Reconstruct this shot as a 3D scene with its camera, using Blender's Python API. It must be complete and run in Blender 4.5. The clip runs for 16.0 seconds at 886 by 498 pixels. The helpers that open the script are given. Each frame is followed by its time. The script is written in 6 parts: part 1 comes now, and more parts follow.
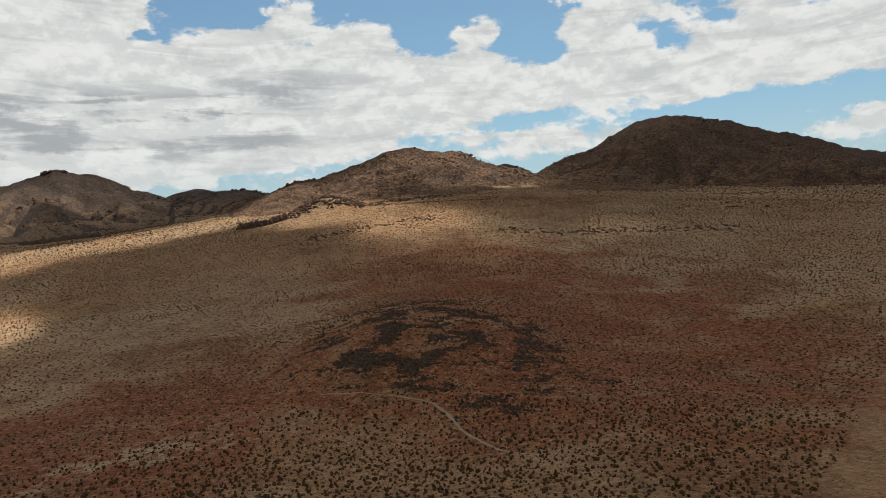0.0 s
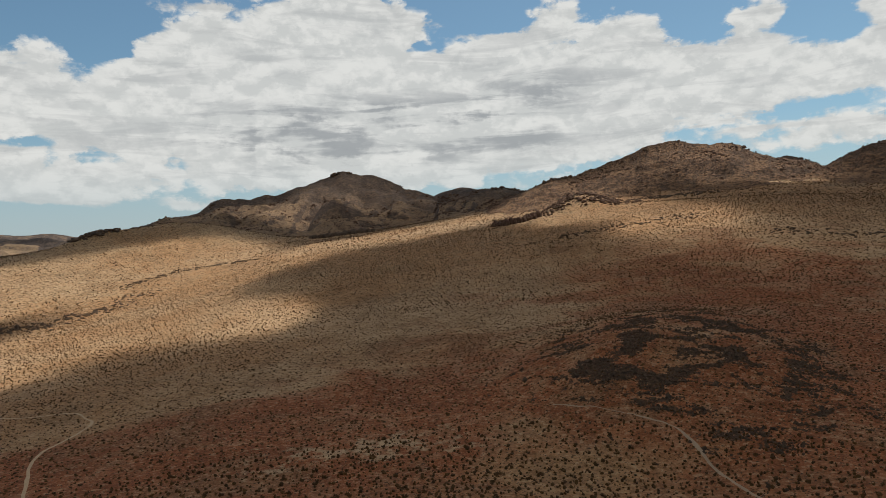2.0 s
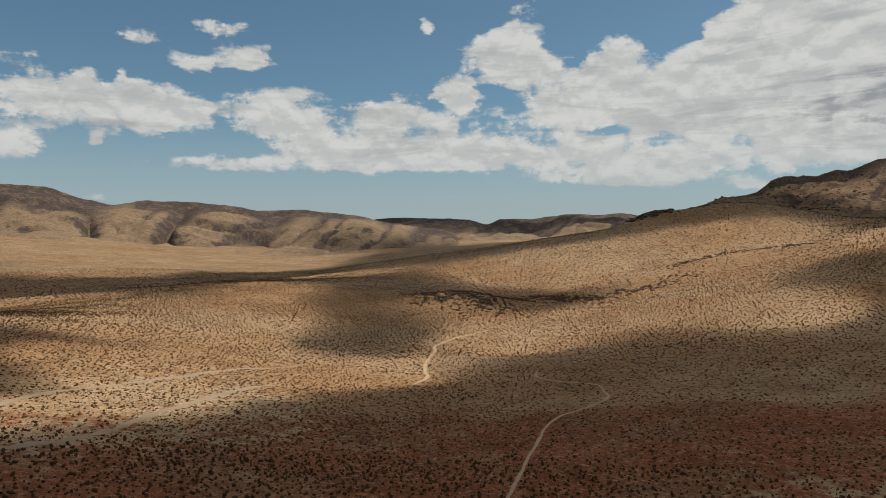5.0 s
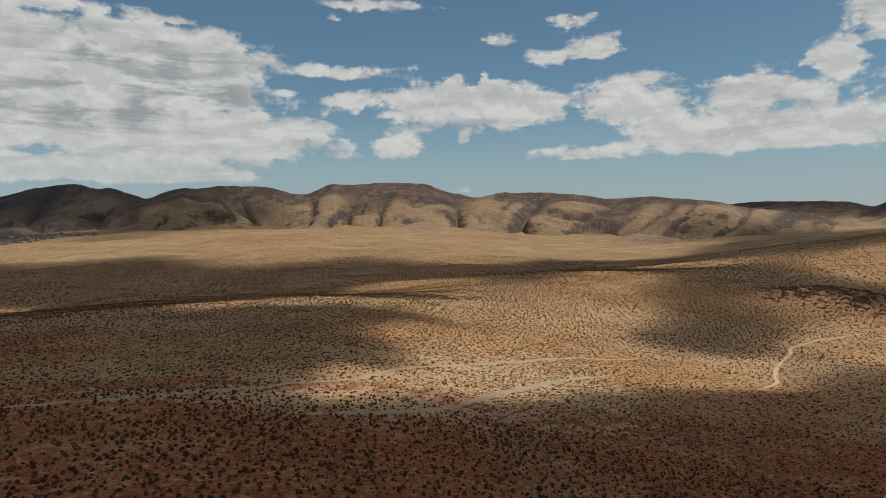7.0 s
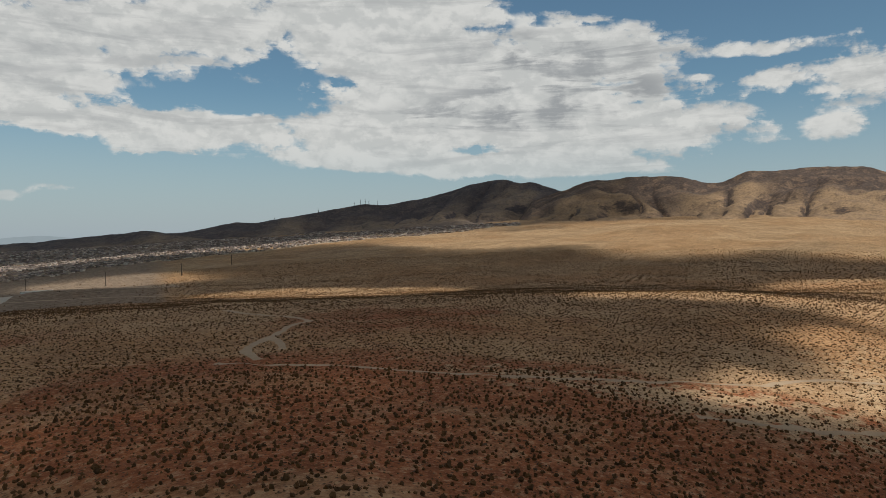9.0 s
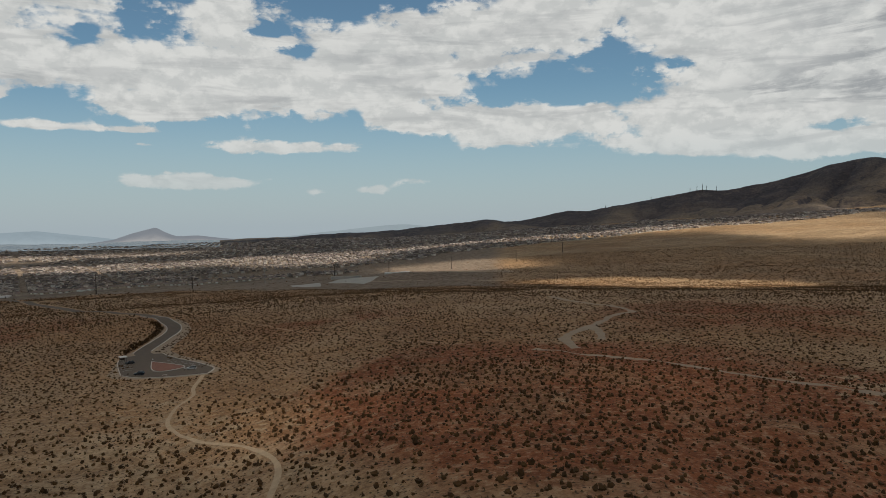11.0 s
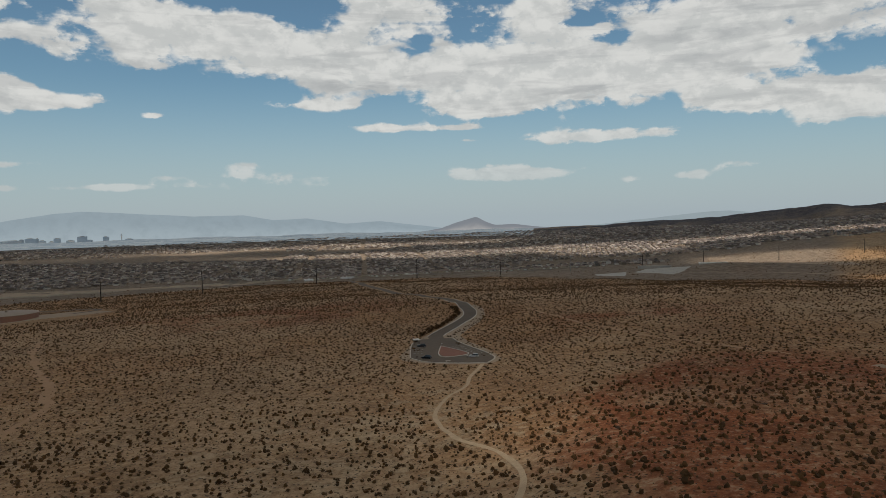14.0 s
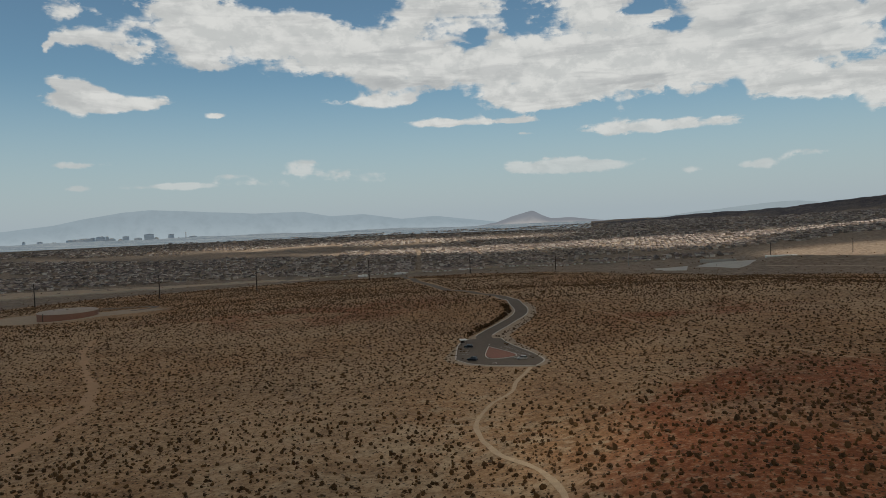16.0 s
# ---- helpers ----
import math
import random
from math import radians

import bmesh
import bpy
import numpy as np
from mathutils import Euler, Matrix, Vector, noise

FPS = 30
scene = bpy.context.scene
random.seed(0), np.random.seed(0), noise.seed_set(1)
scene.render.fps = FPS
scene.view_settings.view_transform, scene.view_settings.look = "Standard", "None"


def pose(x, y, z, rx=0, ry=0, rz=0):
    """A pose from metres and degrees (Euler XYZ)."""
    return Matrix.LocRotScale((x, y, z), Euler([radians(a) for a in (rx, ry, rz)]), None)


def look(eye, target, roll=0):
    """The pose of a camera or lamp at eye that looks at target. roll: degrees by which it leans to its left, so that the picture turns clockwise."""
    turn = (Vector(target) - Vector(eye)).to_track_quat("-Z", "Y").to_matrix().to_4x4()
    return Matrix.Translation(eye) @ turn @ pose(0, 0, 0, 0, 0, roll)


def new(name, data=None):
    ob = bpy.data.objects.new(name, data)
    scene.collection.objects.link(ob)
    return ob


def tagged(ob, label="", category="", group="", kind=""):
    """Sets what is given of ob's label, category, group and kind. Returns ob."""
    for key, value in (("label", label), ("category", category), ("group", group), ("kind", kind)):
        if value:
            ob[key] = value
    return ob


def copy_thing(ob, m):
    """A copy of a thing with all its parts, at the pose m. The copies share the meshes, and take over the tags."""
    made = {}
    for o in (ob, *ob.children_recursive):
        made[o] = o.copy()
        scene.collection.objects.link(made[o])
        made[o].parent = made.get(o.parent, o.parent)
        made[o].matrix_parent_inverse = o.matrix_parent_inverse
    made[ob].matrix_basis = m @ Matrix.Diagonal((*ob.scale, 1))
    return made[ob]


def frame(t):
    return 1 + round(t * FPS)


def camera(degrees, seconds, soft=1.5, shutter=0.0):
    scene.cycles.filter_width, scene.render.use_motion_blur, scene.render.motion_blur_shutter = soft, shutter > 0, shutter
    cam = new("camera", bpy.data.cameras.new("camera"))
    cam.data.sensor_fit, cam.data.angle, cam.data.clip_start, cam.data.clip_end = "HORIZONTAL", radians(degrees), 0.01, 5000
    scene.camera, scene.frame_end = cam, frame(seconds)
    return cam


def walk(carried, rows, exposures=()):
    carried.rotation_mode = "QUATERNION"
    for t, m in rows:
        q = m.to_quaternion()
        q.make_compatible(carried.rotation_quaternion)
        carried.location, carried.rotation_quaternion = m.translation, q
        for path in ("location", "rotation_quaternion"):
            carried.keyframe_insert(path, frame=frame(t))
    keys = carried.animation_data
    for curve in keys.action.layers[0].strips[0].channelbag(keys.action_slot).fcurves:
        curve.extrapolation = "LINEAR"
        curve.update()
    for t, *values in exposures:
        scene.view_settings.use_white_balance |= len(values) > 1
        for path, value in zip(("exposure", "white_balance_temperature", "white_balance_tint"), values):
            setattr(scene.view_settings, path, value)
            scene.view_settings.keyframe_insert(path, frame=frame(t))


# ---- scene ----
cam = camera(64.82, 16.0, 0.45)


def flight(x, y, z, yaw, pitch, roll):
    return pose(x, y, z, 90 + pitch, 0, yaw) @ pose(0, 0, 0, 0, 0, roll)


# seconds, place, heading (to the left of the trailhead), pitch, roll
PATH = [
    (0.0, -10.13, 47.63, 60.16, -176.68, -0.61, -3.44),
    (0.5, -11.82, 42.05, 60.19, -172.19, -0.34, -3.18),
    (1.0, -13.21, 36.42, 60.36, -167.80, -0.13, -2.95),
    (1.5, -14.37, 30.84, 60.60, -161.89, 0.08, -2.62),
    (2.0, -15.17, 25.30, 60.88, -155.60, 0.24, -2.28),
    (2.5, -15.81, 19.87, 61.10, -148.42, 0.33, -1.86),
    (3.0, -16.43, 14.65, 61.33, -139.86, 0.36, -1.36),
    (3.5, -17.09, 9.66, 61.63, -131.85, 0.30, -0.94),
    (4.0, -17.76, 4.94, 62.08, -124.55, 0.14, -0.57),
    (4.2, -18.06, 3.11, 62.31, -122.02, 0.06, -0.50),
    (6.5, -25.04, -10.26, 67.86, -90.62, -0.87, -1.13),
    (7.0, -25.79, -12.38, 68.19, -83.40, -0.99, -1.01),
    (7.5, -25.99, -14.44, 68.53, -75.72, -1.07, -0.95),
    (8.0, -25.44, -16.33, 68.87, -67.52, -1.14, -0.87),
    (8.5, -24.39, -17.64, 69.14, -59.01, -1.23, -0.72),
    (9.0, -22.92, -18.35, 69.36, -50.66, -1.34, -0.53),
    (9.5, -21.12, -18.58, 69.45, -42.30, -1.47, -0.42),
    (10.0, -19.07, -18.27, 69.38, -34.04, -1.58, -0.33),
    (10.2, -18.23, -18.05, 69.35, -30.63, -1.62, -0.36),
    (12.3, -4.58, -5.78, 68.17, -7.63, -2.27, -1.03),
    (12.5, -3.25, -4.25, 68.02, -1.82, -2.17, -0.94),
    (13.0, 0.04, -0.36, 67.70, 2.87, -2.18, -0.93),
    (13.5, 2.62, 3.57, 67.57, 2.15, -2.36, -1.21),
    (14.0, 4.61, 7.45, 67.50, 1.48, -2.53, -1.40),
    (14.5, 6.09, 11.27, 67.51, 0.83, -2.68, -1.60),
    (15.0, 7.19, 15.03, 67.61, 2.26, -2.75, -1.78),
    (15.5, 8.24, 18.71, 67.73, 4.49, -2.78, -1.91),
    (16.0, 9.18, 22.40, 67.95, 6.14, -2.86, -2.11),
]
walk(cam, [(t, flight(*row)) for t, *row in PATH], [(0.0, 0.1, 6900, 10), (2.0, -0.04, 6900, 10), (3.5, -0.17, 6900, 10), (7.0, -0.29, 6900, 10), (8.0, -0.28, 6900, 10), (10.0, -0.15, 6900, 10), (16.0, -0.15, 6900, 10)])

# ---- light ----
SUN_BEARING, SUN_HEIGHT = 172.0, 62.0
sun_data = bpy.data.lights.new("sun", "SUN")
sun_data.energy, sun_data.angle, sun_data.color = 3.9, radians(0.53), (1.0, 0.96, 0.89)
sun = new("sun", sun_data)
sun_way = Vector((-math.sin(radians(SUN_BEARING)) * math.cos(radians(SUN_HEIGHT)), math.cos(radians(SUN_BEARING)) * math.cos(radians(SUN_HEIGHT)), math.sin(radians(SUN_HEIGHT))))
sun.matrix_world = look(sun_way * 4000, (0, 0, 0))

world = bpy.data.worlds.new("sky")
scene.world = world
world.use_nodes = True


class Graph:
    """Short way to write node trees."""

    def __init__(self, tree):
        self.tree = tree
        tree.nodes.clear()

    def add(self, kind, **settings):
        n = self.tree.nodes.new(kind)
        for key, value in settings.items():
            if key == "operation":
                n.operation = value
            elif key == "blend_type":
                n.blend_type = value
            elif key == "sky_type":
                n.sky_type = value
            elif key == "data_type":
                n.data_type = value
            elif key == "attribute_name":
                n.attribute_name = value
            elif key == "feature":
                n.feature = value
        return n

    def feed(self, socket, value):
        if isinstance(value, bpy.types.NodeSocket):
            self.tree.links.new(value, socket)
        elif value is not None:
            socket.default_value = value

    def math(self, op, a, b=None, c=None, clamp=False):
        n = self.add("ShaderNodeMath", operation=op)
        n.use_clamp = clamp
        for s, v in zip(n.inputs, (a, b, c)):
            self.feed(s, v)
        return n.outputs[0]

    def mix(self, f, a, b, how="MIX"):
        n = self.add("ShaderNodeMixRGB", blend_type=how)
        for s, v in zip(n.inputs, (f, a, b)):
            if isinstance(v, tuple) and len(v) == 3:
                v = (*v, 1)
            self.feed(s, v)
        return n.outputs[0]

    def noise(self, vector, scale, detail=4.0, rough=0.55, distort=0.0):
        n = self.add("ShaderNodeTexNoise")
        self.feed(n.inputs["Vector"], vector)
        self.feed(n.inputs["Scale"], scale)
        n.inputs["Detail"].default_value, n.inputs["Roughness"].default_value, n.inputs["Distortion"].default_value = detail, rough, distort
        return n.outputs["Fac"]

    def cells(self, vector, scale, feature="F1"):
        n = self.add("ShaderNodeTexVoronoi", feature=feature)
        self.feed(n.inputs["Vector"], vector)
        n.inputs["Scale"].default_value = scale
        return n

    def ramp(self, v, a, b, lo=0.0, hi=1.0):
        n = self.add("ShaderNodeMapRange")
        n.interpolation_type = "SMOOTHSTEP"
        for s, x in zip(n.inputs, (v, a, b, lo, hi)):
            self.feed(s, x)
        return n.outputs[0]

    def join(self, x, y, z=0.0):
        n = self.add("ShaderNodeCombineXYZ")
        for s, v in zip(n.inputs, (x, y, z)):
            self.feed(s, v)
        return n.outputs[0]


CLOUD_FIELDS, CLOUD_BELLIES = [], []


def cloud_field(*row):
    """A cloud, or with a negative weight a gap of blue: bearing, height over the horizon, half width, half height (degrees), weight."""
    CLOUD_FIELDS.append(row)


def cloud_belly(*row):
    CLOUD_BELLIES.append(row)


def build_sky():
    g = Graph(world.node_tree)
    sky = g.add("ShaderNodeTexSky", sky_type="NISHITA")
    sky.sun_disc, sky.sun_elevation, sky.sun_rotation = False, radians(SUN_HEIGHT), radians(-SUN_BEARING)
    sky.altitude, sky.air_density, sky.dust_density, sky.ozone_density = 800, 1.0, 1.2, 1.0
    way = g.add("ShaderNodeTexCoord").outputs["Generated"]
    split = g.add("ShaderNodeSeparateXYZ")
    g.feed(split.inputs[0], way)
    x, y, z = split.outputs
    # bearing measured from -90 degrees, so that the seam lies where nothing looks; height over the horizon; both in degrees
    a = g.math("MULTIPLY", g.math("ARCTAN2", g.math("MULTIPLY", y, -1.0), x), -57.2958)
    el = g.math("MULTIPLY", g.math("ARCSINE", z), 57.2958)
    # loose, torn outlines: the place is shifted a little by noise before the clouds are laid out
    tear = g.noise(g.join(g.math("MULTIPLY", a, 0.16), g.math("MULTIPLY", el, 0.3), 3.0), 1.0, 4.0, 0.55)
    pull = g.math("MULTIPLY", g.math("SUBTRACT", tear, 0.5), g.ramp(el, 4.0, 13.0, 0.12, 1.0))
    east, up = g.math("MULTIPLY_ADD", pull, 7.0, a), g.math("MULTIPLY_ADD", pull, 2.0, el)

    def laid(fields):
        total = 0.0
        for b, h, w, t, k in fields:
            n = g.add("ShaderNodeVectorMath", operation="MULTIPLY_ADD")
            g.feed(n.inputs[0], g.join(east, up, total))
            b = (b + 270.0) % 360.0 - 180.0
            n.inputs[1].default_value, n.inputs[2].default_value = (1 / w, 1 / t, 0), (-b / w, -h / t, 0)
            r = g.add("ShaderNodeVectorMath", operation="DOT_PRODUCT")
            g.feed(r.inputs[0], n.outputs[0])
            g.feed(r.inputs[1], n.outputs[0])
            total = g.math("MULTIPLY_ADD", g.math("POWER", 0.42, r.outputs["Value"]), k, total)
        return total

    cover = laid(CLOUD_FIELDS)
    bellies = laid(CLOUD_BELLIES)
    cover = g.math("MINIMUM", cover, 1.15)
    high = g.ramp(el, 20.0, 27.0)
    cover = g.math("ADD", g.math("MULTIPLY", cover, g.math("SUBTRACT", 1.0, high)), g.math("MULTIPLY", high, 0.66))

    def puffs(lift):
        e = g.math("ADD", el, lift)
        warp = g.noise(g.join(g.math("MULTIPLY", a, 0.42), g.math("MULTIPLY", e, 0.62), 9.0), 1.0, 8.0, 0.62)
        bend = g.math("MULTIPLY", g.math("SUBTRACT", warp, 0.5), 3.0)
        cell = g.cells(g.join(g.math("ADD", a, bend), g.math("ADD", g.math("MULTIPLY", e, 1.5), bend), 0.0), 0.3)
        cell.inputs["Detail"].default_value, cell.inputs["Roughness"].default_value = 3.5, 0.55
        heap = g.math("SUBTRACT", 0.45, cell.outputs["Distance"])
        return g.math("ADD", g.math("MULTIPLY", heap, 0.42), g.math("MULTIPLY", g.math("SUBTRACT", warp, 0.5), 0.95))

    here, above = puffs(0.0), puffs(0.8)
    streak = g.noise(g.join(g.math("MULTIPLY", a, 0.11), g.math("MULTIPLY", el, 0.75), 7.0), 1.0, 6.0, 0.6, 0.6)
    dense = g.math("ADD", g.math("SUBTRACT", cover, 0.27), here)
    dense = g.math("MULTIPLY_ADD", g.math("SUBTRACT", streak, 0.5), 0.7, dense)
    mask = g.math("MULTIPLY", g.ramp(dense, -0.04, 0.24), g.ramp(el, 1.0, 8.0, 0.6, 1.0))
    # sunlit heads, greyer undersides
    lit = g.ramp(g.math("SUBTRACT", here, above), -0.2, 0.2)
    body = g.mix(lit, (0.585, 0.62, 0.64), (0.735, 0.765, 0.78))
    thick = g.math("MULTIPLY", g.ramp(bellies, 0.1, 0.9), g.ramp(g.math("MULTIPLY_ADD", here, 0.5, streak), 0.28, 0.52))
    body = g.mix(g.math("MULTIPLY", thick, 0.9), body, (0.30, 0.33, 0.365))
    body = g.mix(g.ramp(streak, 0.48, 0.66, 0.0, 0.45), body, (0.40, 0.43, 0.46))
    low = g.ramp(el, 1.0, 9.0, 0.55, 0.0)
    body = g.mix(low, body, (0.56, 0.62, 0.65))
    tint = g.mix(1.0, sky.outputs[0], (0.069, 0.090, 0.091), "MULTIPLY")
    # pale dust near the horizon
    dust = g.mix(g.ramp(el, -1.0, 12.0, 0.85, 0.0), tint, (0.40, 0.485, 0.575))
    out = g.mix(g.math("MULTIPLY", mask, 0.97), dust, body)
    shade = g.add("ShaderNodeBackground")
    g.feed(shade.inputs["Color"], out)
    shade.inputs["Strength"].default_value = 1.0
    g.feed(g.add("ShaderNodeOutputWorld").inputs["Surface"], shade.outputs[0])


cloud_field(-148.3, 16.9, 5.4, 2.99, 1)
cloud_field(-150.8, 13.3, 6.2, 1.98, 0.9)
cloud_field(-153, 8.9, 10.4, 3.31, 0.8)
cloud_field(-161, 15, 3.6, 3.11, 0.8)
cloud_field(-165.1, 18.5, 2.4, 1.63, 0.7)
cloud_field(-169.1, 13.9, 4.5, 3.02, 0.85)
cloud_field(-171.6, 16.6, 2.3, 1.9, 0.5)
cloud_field(-169.5, 9.2, 8.4, 2.9, 0.75)
cloud_field(-178, 12.6, 4.8, 2.63, 0.8)
cloud_field(179.9, 16.5, 2.1, 1.79, 0.85)
cloud_field(169.3, 16.8, 4.8, 2.65, 1)
cloud_field(172.2, 11.8, 5.8, 2.16, 0.95)
cloud_field(158.1, 11.6, 8.3, 2.09, 1)
cloud_field(155.7, 14.8, 5.8, 2.27, 0.9)
cloud_field(167.6, 7.1, 5.1, 1.86, 0.6)
cloud_field(176.3, 7.2, 5.7, 1.69, 0.7)
cloud_field(152.2, 6.3, 4.1, 1.46, 0.8)
cloud_field(146.9, 10.1, 3.6, 4.99, 0.8)
cloud_field(-155.3, 15.9, 2.5, 0.84, -0.7)
cloud_field(-158.8, 18.4, 2.6, 0.79, -0.55)
cloud_field(-161.3, 17.9, 1.6, 1.01, -0.4)
cloud_field(-176, 16.8, 1.8, 1.69, -0.5)
cloud_field(175.7, 15.8, 2.6, 1.69, -0.8)
cloud_field(165.3, 14.3, 1.5, 0.92, -0.5)
cloud_field(159.5, 9, 3.3, 0.62, -0.5)
cloud_field(176.2, 9.5, 3.4, 0.53, -0.45)
cloud_field(151.6, 9.1, 1.1, 0.76, -0.4)
cloud_field(-156.4, 11.2, 15.6, 5.63, 0.45)
cloud_field(170.4, 12.9, 19.1, 3.4, 0.4)
cloud_field(-147.4, 12, 11.8, 7.13, 0.45)
cloud_field(-117.4, 17.1, 3, 2, 0.85)
cloud_field(-117.4, 14.2, 4.3, 1.73, 0.8)
cloud_field(-125.2, 14.3, 3, 2.62, 0.7)
cloud_field(-124.7, 10.5, 10.3, 2.47, 0.95)
cloud_field(-109, 7.4, 8.6, 1.1, 0.95)
cloud_field(-125.8, 6.5, 9.6, 1.49, 0.8)
cloud_field(-126.7, 5.1, 6, 0.69, 0.7)
cloud_field(-131.9, 13.3, 3.2, 2.29, 0.7)
cloud_field(-136, 16.2, 3.6, 3.14, 0.95)
cloud_field(-145.8, 15.8, 6.4, 3.8, 1)
cloud_field(-146.3, 10, 11.7, 2.72, 0.9)
cloud_field(-143.2, 6.5, 8.3, 1.63, 0.4)
cloud_field(-111, 17.5, 1.1, 0.99, 0.6)
cloud_field(-111.7, 12.3, 1.5, 1.08, 0.6)
cloud_field(-111.6, 9.9, 0.8, 0.66, 0.5)
cloud_field(-154.4, 14.5, 2.8, 1.51, 0.6)
cloud_field(-137, 4.2, 2.4, 0.41, 0.6)
cloud_field(-124.6, 9, 1.7, 0.41, -0.4)
cloud_field(-130.3, 16.3, 2.1, 1.28, -0.5)
cloud_field(-122.4, 16, 1.6, 1.29, -0.4)
cloud_field(-152.7, 16, 2.2, 0.94, -0.4)
cloud_field(-64.9, 13.9, 5.6, 2.64, 1)
cloud_field(-59.5, 12.5, 3, 3.2, 0.9)
cloud_field(-66.3, 8.2, 10.7, 2.58, 1)
cloud_field(-75.6, 13.3, 4.9, 0.76, 0.8)
cloud_field(-82.2, 10.7, 4.3, 1.72, 1)
cloud_field(-85, 11.9, 1, 1.21, 0.6)
cloud_field(-90.2, 10.4, 3.7, 1.96, 1)
cloud_field(-98.6, 10.9, 4, 1.65, 0.95)
cloud_field(-100.5, 9, 5.2, 1.06, 0.7)
cloud_field(-107.6, 10.6, 2.8, 1.43, 1)
cloud_field(-107.5, 7.2, 6.1, 1.04, 1.05)
cloud_field(-94.5, 6.5, 6.2, 0.8, 0.75)
cloud_field(-94.3, 14.6, 5.2, 0.97, 0.85)
cloud_field(-95.2, 16.7, 3.4, 0.92, 0.85)
cloud_field(-87.5, 15.7, 1.8, 0.64, 0.8)
cloud_field(-77.2, 18.2, 7, 0.71, 0.7)
cloud_field(-76.4, 11, 1.5, 0.47, 0.6)
cloud_field(-72, 11.4, 1.2, 0.29, 0.5)
cloud_field(-80.1, 7.3, 2.2, 1.16, 0.8)
cloud_field(-62.8, 5, 6.2, 0.53, 0.7)
cloud_field(-84.8, 8, 0.7, 0.5, 0.7)
cloud_field(-112.4, 11.9, 1.5, 0.96, 0.5)
cloud_field(-112.2, 9.5, 0.7, 0.63, 0.5)
cloud_field(-87.5, 12.7, 0.5, 0.66, 0.45)
cloud_field(-85.7, 3.9, 3, 0.55, 0.6)
cloud_field(-76.3, 16.9, 0.9, 0.49, 0.4)
cloud_field(-72.8, 12.2, 2.1, 0.38, -0.4)
cloud_field(-49.8, 17.3, 7.5, 1.79, 0.9)
cloud_field(-49.1, 12.6, 8.1, 2.91, 0.95)
cloud_field(-45.7, 7.1, 5.4, 1.37, 0.8)
cloud_field(-56.2, 5.9, 8.2, 1.57, 0.65)
cloud_field(-57, 9.5, 6.7, 1.32, 0.7)
cloud_field(-43.9, 14.3, 2.5, 1.19, 0.4)
cloud_field(-51.7, 16.2, 4, 0.41, -0.5)
cloud_field(-52.5, 6.6, 3.5, 0.66, -0.4)
cloud_field(-30.5, 8, 5.7, 1.49, 0.85)
cloud_field(-39.4, 8.4, 7.3, 1.63, 0.75)
cloud_field(-42.6, 5.8, 5.9, 0.9, 0.8)
cloud_field(-32.6, 16.6, 6.9, 3.14, 1)
cloud_field(-45.8, 15.6, 7, 3.31, 0.9)
cloud_field(-49.5, 9.7, 5.3, 2.36, 0.8)
cloud_field(-52.2, 5.3, 4.6, 0.74, 0.7)
cloud_field(-45.8, 14.9, 1.8, 0.58, -0.33)
cloud_field(-41, 12.4, 2.9, 0.82, -0.33)
cloud_field(-33, 10.4, 4.6, 0.84, -0.44)
cloud_field(25, 15, 5.9, 2.36, 1)
cloud_field(16.1, 13.7, 6.7, 2.09, 1)
cloud_field(32.7, 13.4, 1.6, 0.84, 0.8)
cloud_field(9.7, 11.9, 5, 2.21, 1)
cloud_field(5.3, 16.5, 3.9, 1.79, 1)
cloud_field(1.2, 11.7, 3.9, 1.97, 0.7)
cloud_field(-9, 11.4, 9.2, 3.11, 1.1)
cloud_field(-6.1, 16.3, 5.6, 2.06, 0.8)
cloud_field(-22.1, 13.3, 7.9, 3.51, 1)
cloud_field(-1.7, 8.9, 3.7, 0.8, 0.8)
cloud_field(-21.1, 8.4, 3.4, 0.96, 1.05)
cloud_field(-27.9, 7.6, 2.7, 1.47, 0.85)
cloud_field(29.5, 12.2, 1.7, 0.78, 0.6)
cloud_field(25, 12.1, 1.7, 0.69, 0.45)
cloud_field(33.4, 9.5, 2.2, 1.27, 0.95)
cloud_field(29.3, 9, 4.5, 0.68, 0.95)
cloud_field(23.6, 8.2, 1, 0.29, 0.9)
cloud_field(11.9, 9.1, 3.3, 0.51, 0.75)
cloud_field(6.6, 7.5, 3.5, 0.43, 1)
cloud_field(-0.1, 7.3, 2.1, 0.29, 0.8)
cloud_field(-12.4, 6.2, 7.3, 0.57, 0.95)
cloud_field(-0.9, 6.2, 1, 0.2, 0.65)
cloud_field(4.1, 6.4, 1.6, 0.36, 0.55)
cloud_field(-4, 3.5, 6, 0.78, 1)
cloud_field(17.2, 4.5, 1.6, 0.64, 0.75)
cloud_field(14.8, 3.4, 5.3, 0.83, 0.7)
cloud_field(26.4, 2.9, 5.5, 0.38, 0.85)
cloud_field(22.9, 3.6, 1.6, 0.3, 0.6)
cloud_field(-18.1, 2.9, 2.5, 0.47, 0.65)
cloud_field(-21.7, 3.5, 1.9, 0.4, 0.75)
cloud_field(-13.7, 2.7, 1.3, 0.35, 0.6)
cloud_field(33.7, 4.5, 2.7, 0.39, 0.65)
cloud_field(33.5, 2.8, 1, 0.28, 0.6)
cloud_field(34.7, 15.2, 2, 1.26, 0.6)
cloud_field(34.3, 12.4, 0.5, 0.93, 0.5)
cloud_field(-9.1, 15.3, 1.9, 0.49, -0.6)
